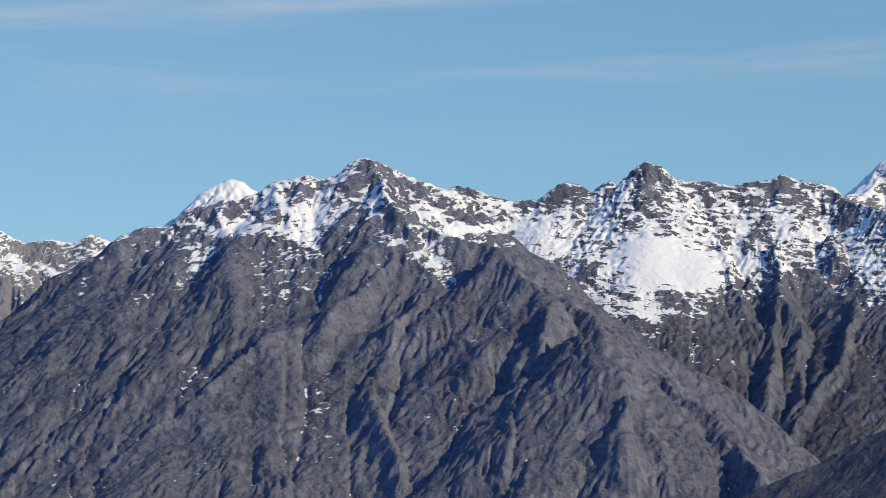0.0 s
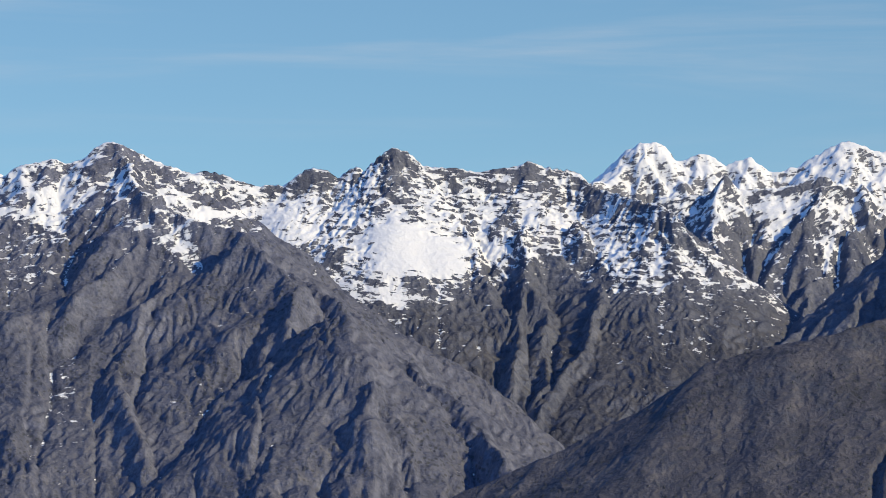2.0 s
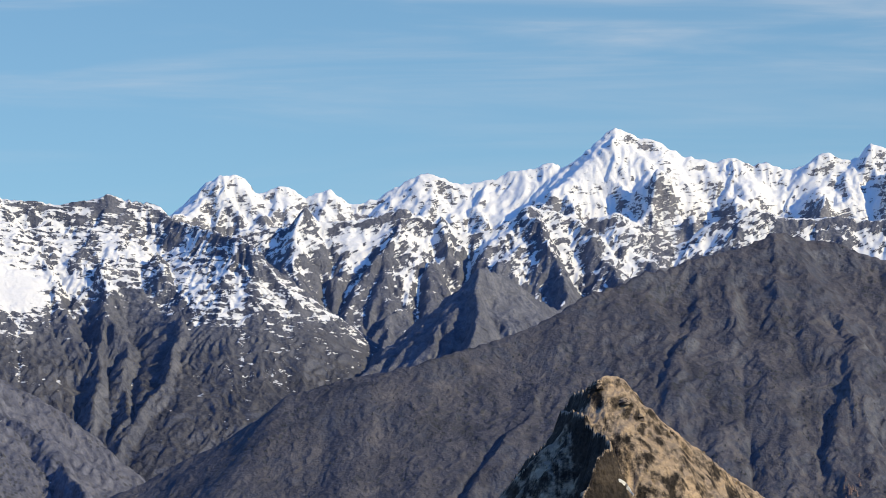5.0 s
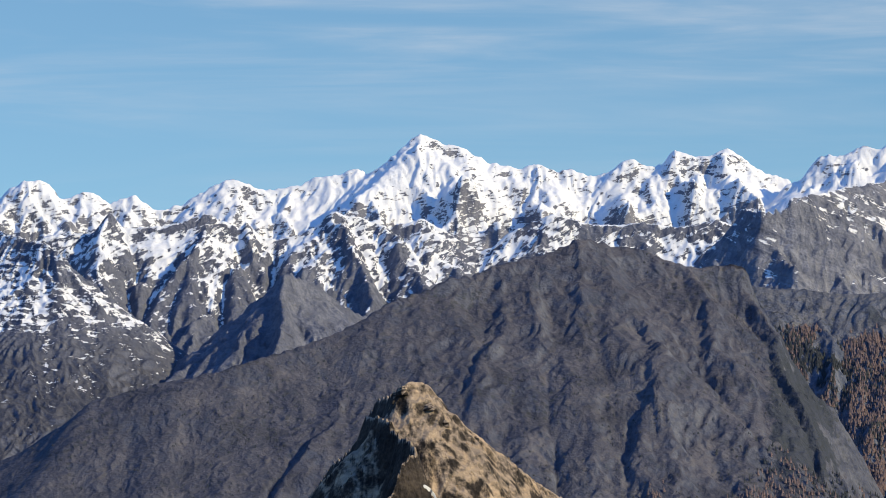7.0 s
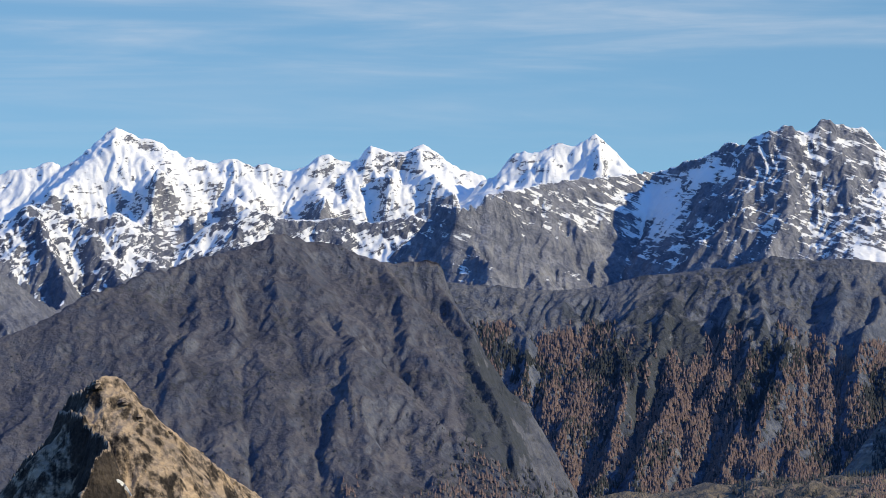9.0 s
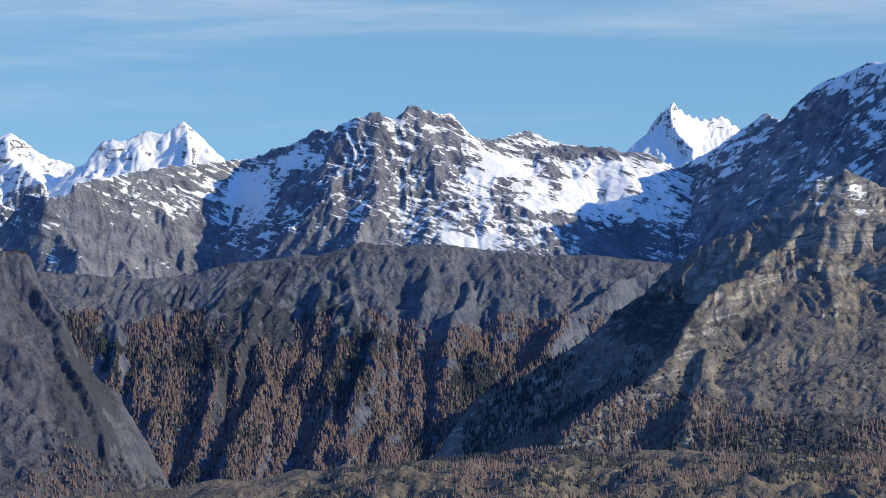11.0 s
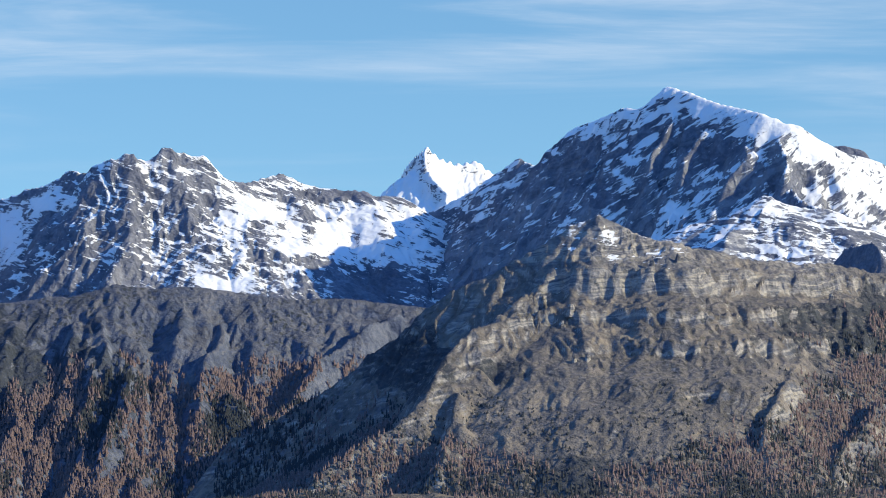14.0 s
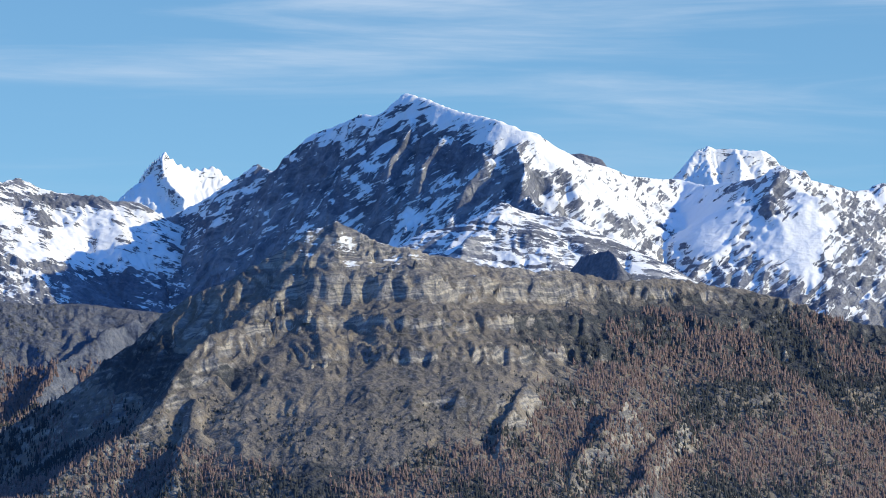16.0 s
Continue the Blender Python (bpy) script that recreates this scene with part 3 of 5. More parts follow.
mountain("middle_ridge", [crest([(5.36, -0.04), (5.64, 0.12), (6.06, 0.23), (6.48, 0.27), (6.91, 0.31), (7.33, 0.35), (7.89, 0.46), (8.24, 0.32), (8.73, 0.17), (9.02, 0.24), (9.30, 0.42), (9.44, 0.53), (9.79, 0.44), (10.14, 0.30), (10.56, 0.45), (11.05, 0.14), (11.40, -0.03)], 4150), crest([(11.31, 0.04), (11.66, 0.25), (12.16, 0.46), (12.65, 0.37), (13.00, 0.35), (13.70, 0.32), (14.26, 0.37), (14.75, 0.24)], 4150), spur([(7.87, 0.39), (7.37, -0.31), (6.88, -1.15), (6.81, -1.71)], 4150), spur([(9.41, 0.53), (9.76, 0.04), (9.83, -0.73), (9.90, -1.02)], 4150), spur([(6.67, 0.50), (6.53, -0.10), (6.60, -0.73), (6.81, -1.64)], 4150), spur([(8.36, 0.39), (8.22, -0.17), (7.65, -0.87), (7.23, -1.57)], 4150), spur([(9.97, 0.39), (10.61, -0.10), (11.03, -0.46)], 4150)], 3950, 4190,
    terrain("middle_rock", bump=1.25, rock=(0.10, 0.107, 0.13), pale=(0.2, 0.205, 0.225), snow=281.0, snow_soft=20.0, snow_slope=0.72, snow_gully=0.8, patchy=1.0, tilt=0.5), "rocky ridge streaked with snow above a deep valley", cuts=(50.0, 1.3, 5), cell=1.5, erode=0.3, talus=1.35, seed=8, parts=(("snow_cap", 305.0), ("rock_face", -1e4)))
mountain("rock_spur", [crest([(10.19, -0.88), (9.90, -0.81), (9.62, -0.72), (9.20, -0.40), (8.86, -0.24)], [(8.86, 3620), (10.19, 3680)]), rib([(8.86, -0.24), (8.07, -0.87), (7.37, -1.54), (6.88, -1.73)], (3620.0, 3650.0, 3675.0, 3685.0), 1.2, 0.4), rib([(8.86, -0.24), (8.82, -0.73), (8.70, -1.16), (8.40, -1.58), (8.0, -2.2)], (3620.0, 3570.0, 3525.0, 3480.0, 3420.0), 1.3, 0.4)], 3420, 3700, terrain("spur_rock", rock=(0.10, 0.107, 0.13), pale=(0.2, 0.205, 0.225), bump=1.25, snow=335.0, snow_soft=20.0), "triangular grey rock spur, one flank in shade", cell=1.35, seed=9, parts=(("rock_tip", 248.0), ("rock_face", -1e4)))
mountain("snowy_range", [rib([(5.13, -0.79), (5.02, -1.28), (4.85, -1.70), (4.50, -2.13)], (3624.0, 3579.0, 3542.0, 3510.0), 1.9, 0.6), rib([(4.21, -0.72), (4.07, -1.28), (4.00, -1.99)], (3639.0, 3599.0, 3527.0), 1.9, 0.6), crest([(-0.66, 0.75), (0.05, 0.53), (0.47, 0.46), (0.82, 0.38), (1.17, 0.37), (1.35, 0.51), (1.52, 0.56), (1.74, 0.50), (1.84, 0.42), (1.95, 0.52), (2.05, 0.59), (2.19, 0.54), (2.37, 0.73), (2.54, 0.84), (2.69, 0.80), (2.93, 0.62), (3.21, 0.59), (3.63, 0.55), (3.91, 0.58), (4.23, 0.65), (4.33, 0.61), (4.54, 0.54), (4.89, 0.49)], 3780), crest([(4.80, 0.49), (5.08, 0.31), (5.50, 0.21), (5.85, 0.12), (6.06, -0.04), (6.27, -0.32), (6.55, -0.67), (6.77, -1.30), (6.94, -1.76)], [(4.80, 3780), (6.94, 3600)]), spur([(3.38, -0.12), (3.53, -0.30), (3.74, -0.86), (3.96, -1.28), (4.17, -2.27), (4.32, -2.97)], 3715, 0.68, 0.8), spur([(4.16, -0.16), (5.01, -0.89), (4.87, -1.56), (4.80, -2.12), (5.09, -2.68)], 3712, 0.68, 0.8), spur([(1.55, -0.57), (1.63, -0.87), (2.06, -1.29), (2.48, -1.85), (3.05, -2.41)], 3675, 0.68, 0.8), spur([(4.80, -0.07), (4.87, -0.15), (5.57, -0.85), (5.72, -1.56), (6.07, -2.19)], 3715, 0.68, 0.8), spur([(4.16, -0.16), (4.17, -0.72), (4.45, -1.28), (4.45, -1.98), (4.31, -2.55)], 3700)], 3350, 3820,
    terrain("snowy_rock", bump=1.25, rock=(0.09, 0.097, 0.12), pale=(0.19, 0.195, 0.215), snow=252.0, snow_soft=18.0, snow_slope=0.72, patchy=1.3, snow_gully=0.55, soil=(0.079, 0.079, 0.086), soil_top=225.0, tilt=-0.1), "rugged range with fresh snow and a smooth snowfield above gullied slopes", cell=1.30, cuts=(34.0, 0.7, 5), terrace=0.3, step=5.0, shelf_top=238.0, drifts=((2.57, -0.25, 0.37, 0.22, 3.0), (3.12, -0.50, 0.41, 0.22, 3.0), (2.50, -0.62, 0.29, 0.20, 2.2), (2.11, -0.95, 0.49, 0.14, 1.8), (2.85, -1.01, 0.39, 0.11, 1.8), (4.53, -1.11, 1.19, 0.42, -3.0), (1.24, -0.18, 0.42, 0.35, 1.0), (2.52, 0.68, 0.21, 0.18, -1.5)), erode=0.03, rough=1.4, crag=0.8, swell=1.0, talus=1.35, seed=10, parts=(("snow_cap", 290.0), ("rock_face", -1e4)))
mountain("brown_massif", [rib([(1.41, -0.81), (1.29, -1.09), (1.09, -1.65), (0.84, -2.21), (0.73, -2.78)], (3271.0, 3239.0, 3200.0, 3144.0, 3084.0), 1.9, 0.6), rib([(-0.35, -0.80), (-0.60, -1.15), (-0.82, -1.64), (-0.92, -2.06), (-0.67, -2.56), (-0.50, -3.05)], (3336.0, 3292.0, 3257.0, 3216.0, 3167.0, 3124.0), 1.9, 0.6), rib([(2.28, -2.01), (2.14, -2.43), (1.96, -2.92), (1.85, -3.31)], (3114.0, 3086.0, 3057.0, 3041.0), 1.9, 0.6), rib([(-2.14, -1.25), (-2.50, -1.48), (-3.13, -1.98), (-3.77, -2.46), (-4.47, -3.02)], (3293.0, 3281.0, 3246.0, 3219.0, 3180.0), 1.6, 0.5), crest([(-7.80, -2.42), (-6.90, -1.95), (-6.20, -1.55), (-5.50, -1.15), (-5.16, -0.84), (-4.80, -0.53), (-4.45, -0.33), (-4.21, -0.22), (-4.00, -0.02), (-3.75, 0.04), (-3.44, 0.06), (-3.22, 0.26), (-2.98, 0.37), (-2.70, 0.41), (-2.42, 0.46), (-2.20, 0.55), (-2.06, 0.63), (-1.85, 0.68), (-1.71, 0.72), (-1.50, 0.67), (-1.25, 0.75), (-1.15, 0.88), (-1.04, 0.95), (-0.87, 0.90), (-0.66, 0.82), (-0.55, 0.73), (-0.30, 0.64), (0.05, 0.52), (0.47, 0.32)], 3500), spur([(-0.94, 0.93), (-0.66, 0.40), (-0.03, 0.03), (0.68, -0.21), (1.24, -0.60), (1.87, -1.08), (2.43, -1.53), (2.92, -2.01), (3.82, -2.89), (4.31, -3.31)], 3500, 0.5), spur([(-0.66, 0.40), (-0.17, -0.10), (-0.35, -0.66), (-0.60, -1.22), (-0.85, -1.71), (-0.94, -2.20), (-0.68, -2.77), (-0.33, -3.33)], 3430, 0.68, 0.72), spur([(0.68, -0.21), (1.27, -0.81), (1.13, -1.37), (0.91, -1.93), (0.80, -2.63), (1.01, -3.34)], 3330, 0.68, 0.72), spur([(1.87, -1.08), (1.94, -1.52), (2.28, -2.01), (2.10, -2.64), (2.00, -3.34)], 3200, 0.68, 0.72), spur([(-1.71, 0.72), (-1.85, 0.05), (-1.47, -0.65), (-1.30, -1.36), (-1.02, -2.34), (-0.61, -3.19)], 3500, 0.66, 0.58), spur([(-2.06, 0.63), (-2.14, -0.30), (-2.18, -1.28), (-2.57, -1.53), (-2.92, -1.98), (-3.55, -2.36), (-4.12, -2.74), (-4.68, -3.16)], 3500, 0.66, 0.58), spur([(-3.44, 0.06), (-3.33, -0.43), (-3.76, -1.06), (-3.90, -1.76), (-4.47, -2.74)], 3500, 0.66, 0.58), spur([(-4.21, -0.22), (-4.46, -1.06), (-4.88, -1.90), (-5.24, -2.73)], 3500, 0.66, 0.58), spur([(-2.70, 0.41), (-2.77, -0.23), (-3.06, -1.07), (-3.20, -1.70)], 3500, 0.66, 0.58), rib([(-0.57, 0.41), (-0.63, -0.24), (-0.98, -0.49), (-1.37, -0.72), (-1.58, -1.08)], (3470.0, 3368.0, 3338.0, 3318.0, 3295.0), 2.2, 0.3)], 3040, 3540,
    terrain("massif_rock", bump=1.25, rock=(0.104, 0.110, 0.140), pale=(0.222, 0.23, 0.268), snow=307.0, snow_soft=18.0, snow_slope=0.74, snow_gully=0.9, soil=(0.115, 0.117, 0.137), soil_top=270.0, bush=0.5), "dark brown gullied massif with a snow-dusted summit", cell=1.4, cuts=(90.0, 1.3, 4), drifts=((-2.49, 0.04, 0.56, 0.10, 1.3), (0.54, 0.02, 0.49, 0.06, 2.2), (-3.75, -0.11, 0.42, 0.10, 0.8), (0.11, -0.31, 0.42, 0.28, 0.9), (-1.57, 0.26, 0.63, 0.28, 0.8)), erode=0.06, drain=60.0, rough=1.3, crag=0.5, swell=2.0, seed=11, parts=(("snow_cap", 325.0), ("rock_face", -1e4)))
mountain("tower_mountain", [crest([(14.33, -0.26), (14.45, 0.29), (14.52, 0.51), (14.79, 0.54), (15.00, 0.51), (15.15, 0.66), (15.42, 0.70)], [(14.33, 3400), (14.79, 3350), (15.42, 3370)], 1.9), crest([(15.12, 0.64), (15.47, 0.71), (15.82, 0.78), (16.32, 0.87), (16.74, 0.88), (17.02, 0.92), (17.23, 0.95), (17.48, 1.02), (17.58, 1.08), (17.86, 1.12), (18.04, 1.23), (18.18, 1.33), (18.36, 1.28), (18.50, 1.40), (18.71, 1.49), (18.93, 1.54), (19.06, 1.44), (19.20, 1.47), (19.29, 1.59), (19.40, 1.62), (19.55, 1.54), (19.83, 1.52), (19.94, 1.36), (20.04, 1.22), (20.18, 1.17), (20.39, 1.15), (20.61, 1.22), (20.78, 1.25), (21.03, 1.15), (21.24, 1.11), (21.52, 1.04), (21.80, 1.06), (21.94, 1.00), (22.29, 0.96), (22.50, 0.86), (22.92, 0.64)][:24], [(15.12, 3400), (17.25, 3520), (18.70, 3420), (20.04, 3440)], 1.05), crest([(15.12, 0.64), (15.47, 0.71), (15.82, 0.78), (16.32, 0.87), (16.74, 0.88), (17.02, 0.92), (17.23, 0.95), (17.48, 1.02), (17.58, 1.08), (17.86, 1.12), (18.04, 1.23), (18.18, 1.33), (18.36, 1.28), (18.50, 1.40), (18.71, 1.49), (18.93, 1.54), (19.06, 1.44), (19.20, 1.47), (19.29, 1.59), (19.40, 1.62), (19.55, 1.54), (19.83, 1.52), (19.94, 1.36), (20.04, 1.22), (20.18, 1.17), (20.39, 1.15), (20.61, 1.22), (20.78, 1.25), (21.03, 1.15), (21.24, 1.11), (21.52, 1.04), (21.80, 1.06), (21.94, 1.00), (22.29, 0.96), (22.50, 0.86), (22.92, 0.64)][23:], [(20.04, 3440), (20.81, 3500), (22.92, 3500)], 0.62), spur([(14.63, 0.56), (14.98, 0.40), (15.00, -0.02), (15.15, -0.44)], 3380), rib([(19.08, 1.43), (18.76, 1.01), (18.65, 0.59), (18.80, 0.28), (18.64, -0.04), (18.36, -0.46)], (3420.0, 3402.0, 3374.0, 3348.0, 3316.0, 3276.0), 1.4, 0.5), spur([(19.05, 0.49), (18.70, 0.17), (18.42, -0.18), (18.35, -0.46)], 3370), spur([(16.74, 0.88), (16.66, 0.46), (16.52, -0.03), (16.52, -0.45)], 3500), spur([(15.82, 0.78), (15.54, 0.40), (15.75, -0.10), (15.82, -0.52)], 3440), spur([(21.52, 1.04), (21.38, 0.58), (21.23, 0.09), (21.13, -0.19)], 3490, 0.7)], 3250, 3590,
    terrain("tower_rock", bump=1.2, snow=292.0, snow_soft=16.0, snow_slope=0.78, snow_gully=0.3, strata=0.15, tilt=-0.4, aniso=1.5, grit=0.7), "craggy rock mountain with snowfields and a shaded wall", cell=1.30, cuts=(44.0, 1.1, 5), drifts=((15.62, 0.02, 0.63, 0.35, -0.9), (18.15, 0.39, 0.60, 0.63, -1.1), (19.49, 0.66, 0.70, 0.49, -0.7), (17.31, 0.47, 0.28, 0.32, 2.0), (21.46, 0.42, 0.63, 0.27, 1.6), (20.41, 0.79, 0.35, 0.15, 2.0), (22.03, 0.70, 0.35, 0.25, 0.7), (20.05, -0.09, 0.56, 0.11, 1.6), (15.98, -0.01, 0.84, 0.28, -2.0), (17.88, 0.92, 0.42, 0.13, 2.0), (22.02, -0.07, 0.49, 0.21, -3.0), (21.61, 1.02, 0.84, 0.08, -2.8), (21.18, 0.18, 0.56, 0.08, -2.0), (20.44, 0.36, 0.11, 0.32, -2.0), (21.11, 0.64, 0.10, 0.25, -2.0), (21.67, 0.42, 0.08, 0.28, -1.6), (19.77, 0.37, 0.21, 0.42, 0.6)), keen=0.6, erode=0.08, talus=1.4, seed=12, parts=(("snow_cap", 318.0), ("rock_face", -1e4)))
mountain("great_peak", [rib([(25.60, 2.23), (25.65, 2.01), (25.43, 1.64), (25.33, 1.22), (25.37, 0.73)], (3275.0, 3259.0, 3244.0, 3219.0, 3203.0), 2.0, 0.5), rib([(26.03, 2.00), (25.72, 1.29), (25.59, 0.76)], (3235.0, 3208.0, 3183.0), 2.0, 0.5), rib([(26.63, 1.75), (26.36, 1.37), (26.15, 0.94)], (3194.0, 3184.0, 3169.0), 2.0, 0.5), rib([(24.83, 1.90), (24.62, 1.42), (24.35, 0.93)], (3329.0, 3307.0, 3285.0), 2.0, 0.5), crest([(21.39, 0.20), (21.81, 0.56), (22.23, 0.71), (22.72, 0.81), (23.21, 1.09), (23.56, 1.34), (23.73, 1.46), (23.91, 1.38), (24.08, 1.41), (24.26, 1.66), (24.43, 1.82), (24.75, 1.95), (25.06, 2.10), (25.20, 2.06), (25.38, 2.16), (25.48, 2.27), (25.60, 2.36), (25.87, 2.27), (26.30, 2.12), (26.72, 2.03), (27.07, 1.89), (27.42, 1.70), (27.78, 1.51), (28.13, 1.43), (28.34, 1.33), (28.69, 1.30), (28.97, 1.29)][:17], [(21.39, 3640), (25.62, 3290)], 1.45), crest([(21.39, 0.20), (21.81, 0.56), (22.23, 0.71), (22.72, 0.81), (23.21, 1.09), (23.56, 1.34), (23.73, 1.46), (23.91, 1.38), (24.08, 1.41), (24.26, 1.66), (24.43, 1.82), (24.75, 1.95), (25.06, 2.10), (25.20, 2.06), (25.38, 2.16), (25.48, 2.27), (25.60, 2.36), (25.87, 2.27), (26.30, 2.12), (26.72, 2.03), (27.07, 1.89), (27.42, 1.70), (27.78, 1.51), (28.13, 1.43), (28.34, 1.33), (28.69, 1.30), (28.97, 1.29)][16:21], [(25.62, 3290), (26.90, 3215)], 1.35), crest([(21.39, 0.20), (21.81, 0.56), (22.23, 0.71), (22.72, 0.81), (23.21, 1.09), (23.56, 1.34), (23.73, 1.46), (23.91, 1.38), (24.08, 1.41), (24.26, 1.66), (24.43, 1.82), (24.75, 1.95), (25.06, 2.10), (25.20, 2.06), (25.38, 2.16), (25.48, 2.27), (25.60, 2.36), (25.87, 2.27), (26.30, 2.12), (26.72, 2.03), (27.07, 1.89), (27.42, 1.70), (27.78, 1.51), (28.13, 1.43), (28.34, 1.33), (28.69, 1.30), (28.97, 1.29)][20:], [(26.90, 3215), (28.98, 3390)], 0.85), crest([(28.97, 1.29), (29.32, 1.22), (29.67, 1.27), (29.99, 1.31), (30.27, 1.47), (30.51, 1.31), (30.79, 1.24), (31.14, 1.14), (31.35, 1.18), (31.49, 1.26), (31.77, 1.14), (32.47, 1.04), (33.16, 0.90)][:5], [(28.98, 3390), (30.27, 3245)], 1.1), crest([(28.97, 1.29), (29.32, 1.22), (29.67, 1.27), (29.99, 1.31), (30.27, 1.47), (30.51, 1.31), (30.79, 1.24), (31.14, 1.14), (31.35, 1.18), (31.49, 1.26), (31.77, 1.14), (32.47, 1.04), (33.16, 0.90)][4:], [(30.27, 3245), (31.39, 3330), (33.16, 3330)], 0.7),
    spur([(25.87, 2.27), (25.70, 1.57), (25.54, 0.93), (25.46, 0.44)], 3280, 0.95, 1.8), spur([(26.86, 1.98), (26.99, 1.68), (27.11, 1.36), (27.46, 0.93), (27.57, 0.52), (27.57, 0.03)], 3220, 0.6, 2.2), rib([(30.18, 1.47), (29.99, 1.10), (29.68, 0.64), (29.26, 0.36)], (3245.0, 3212.0, 3172.0, 3150.0), 2.0, 0.4), spur([(30.51, 1.31), (30.80, 0.75), (30.94, 0.19), (31.08, -0.23)], 3270), spur([(28.34, 1.33), (28.13, 0.81), (28.27, 0.39), (28.21, 0.03)], 3330, 0.68, 0.8), spur([(31.49, 1.26), (31.36, 0.75), (31.50, 0.20), (31.57, -0.23)], 3320, 0.6, 1.3)], 3050, 3640,
    terrain("peak_rock", snow_high=(388.0, 428.0, 1.7), bump=1.2, snow=302.0, snow_soft=24.0, snow_slope=0.735, patchy=1.15, snow_gully=0.2, strata=0.4, strata_step=6.0, tilt=0.55, fold=60.0, aniso=1.9, grit=0.45), "great snow-capped peak with banded rock and folded snow ledges", jag=0.2, cell=1.7, cuts=(36.0, 1.5, 5), drifts=((24.47, 1.21, 0.70, 0.42, -0.6), (23.49, 0.50, 0.84, 0.42, -0.4), (26.37, 1.36, 0.70, 0.49, -0.8), (22.30, 0.56, 0.49, 0.21, 2.0), (26.15, 2.07, 0.42, 0.14, 1.4), (26.86, 1.84, 0.42, 0.17, 1.4), (27.46, 1.59, 0.42, 0.20, 1.6), (30.52, 0.54, 0.49, 0.49, 2.2), (22.65, -0.00, 0.84, 0.32, -1.2), (29.36, 0.78, 0.49, 0.39, 2.6), (31.22, 0.54, 0.42, 0.49, -0.8), (30.16, 1.17, 0.21, 0.28, -1.5), (28.13, 1.09, 0.63, 0.35, 1.2)), keen=-0.45, rough=0.9, seed=13, erode=0.08, swell=4.0, talus=2.2, crag=0.6, parts=(("snow_cap", 305.0), ("rock_face", -1e4)))
mountain("larch_ridge", [rib([(22.23, -0.43), (21.59, -0.77), (21.16, -1.19), (20.74, -1.61), (20.38, -1.88), (20.03, -2.23)], (2725.0, 2692.0, 2658.0, 2632.0, 2612.0, 2580.0), 1.5, 0.4), rib([(20.04, -0.48), (19.83, -0.90), (19.75, -1.32)], (2714.0, 2678.0, 2645.0), 1.7, 0.6), rib([(19.06, -0.54), (18.91, -1.03), (18.84, -1.59), (18.62, -2.01)], (2707.0, 2678.0, 2634.0, 2602.0), 1.7, 0.6), rib([(17.37, -0.73), (17.23, -1.15), (17.12, -1.57)], (2704.0, 2675.0, 2652.0), 1.7, 0.6), rib([(18.22, -0.46), (18.14, -1.02), (18.00, -1.58)], (2714.0, 2682.0, 2652.0), 1.7, 0.6), crest([(14.49, -0.44), (14.77, -0.46), (15.19, -0.49), (15.61, -0.55), (16.17, -0.52), (16.59, -0.49), (17.08, -0.35), (17.50, -0.34), (17.86, -0.26), (18.21, -0.25), (18.49, -0.18), (18.70, -0.11), (19.12, -0.16), (19.55, -0.15), (19.83, -0.18), (20.18, -0.22), (20.53, -0.24), (20.88, -0.27), (21.58, -0.28), (22.00, -0.35), (22.43, -0.37), (23.06, -0.48), (24.04, -0.77)], 2740), spur([(18.70, -0.11), (18.54, -0.60), (18.41, -1.30), (18.35, -2.01), (18.12, -2.71), (18.12, -3.41)], 2740, 0.68, 0.82), spur([(20.25, -0.23), (20.07, -1.03), (19.86, -1.59), (19.25, -2.15), (18.69, -2.71)], 2740, 0.68, 0.82), spur([(17.64, -0.30), (17.71, -1.02), (17.57, -1.58), (17.21, -2.28), (17.00, -3.05)], 2740, 0.68, 0.82), spur([(19.26, -0.16), (19.12, -1.03), (18.69, -1.59), (18.45, -2.15), (18.69, -2.92)], 2740, 0.68, 0.82), spur([(16.31, -0.52), (16.38, -1.15), (16.58, -1.85), (16.30, -2.69)], 2740, 0.68, 0.82), spur([(15.33, -0.51), (15.68, -1.15), (15.46, -1.85), (15.74, -2.69)], 2740, 0.68, 0.82), spur([(21.58, -0.28), (21.23, -1.03), (20.52, -1.67), (19.82, -2.37), (19.11, -3.06)], 2740, 0.68, 0.82), spur([(17.08, -0.35), (17.01, -1.01), (16.86, -1.72), (16.72, -2.42)], 2740, 0.68, 0.82)], 2430, 2770,
    terrain("larch_slope", bump=1.25, rock=(0.076, 0.090, 0.122), pale=(0.19, 0.20, 0.225), soil=(0.122, 0.122, 0.128), soil_top=330.0, bush=0.6), "gullied brown ridge with bare turf top and larch woods", cell=1.15, cuts=(64.0, 1.2, 5), jag=0.4, drifts=((17.52, -1.46, 1.19, 1.05, -1.2),), seed=14, keen=0.3, rough=1.05, crag=0.7, talus=1.2, erode=0.16, swell=3.0, parts=(("turf_crest", 272.0), ("gullied_slope", -1e4)))
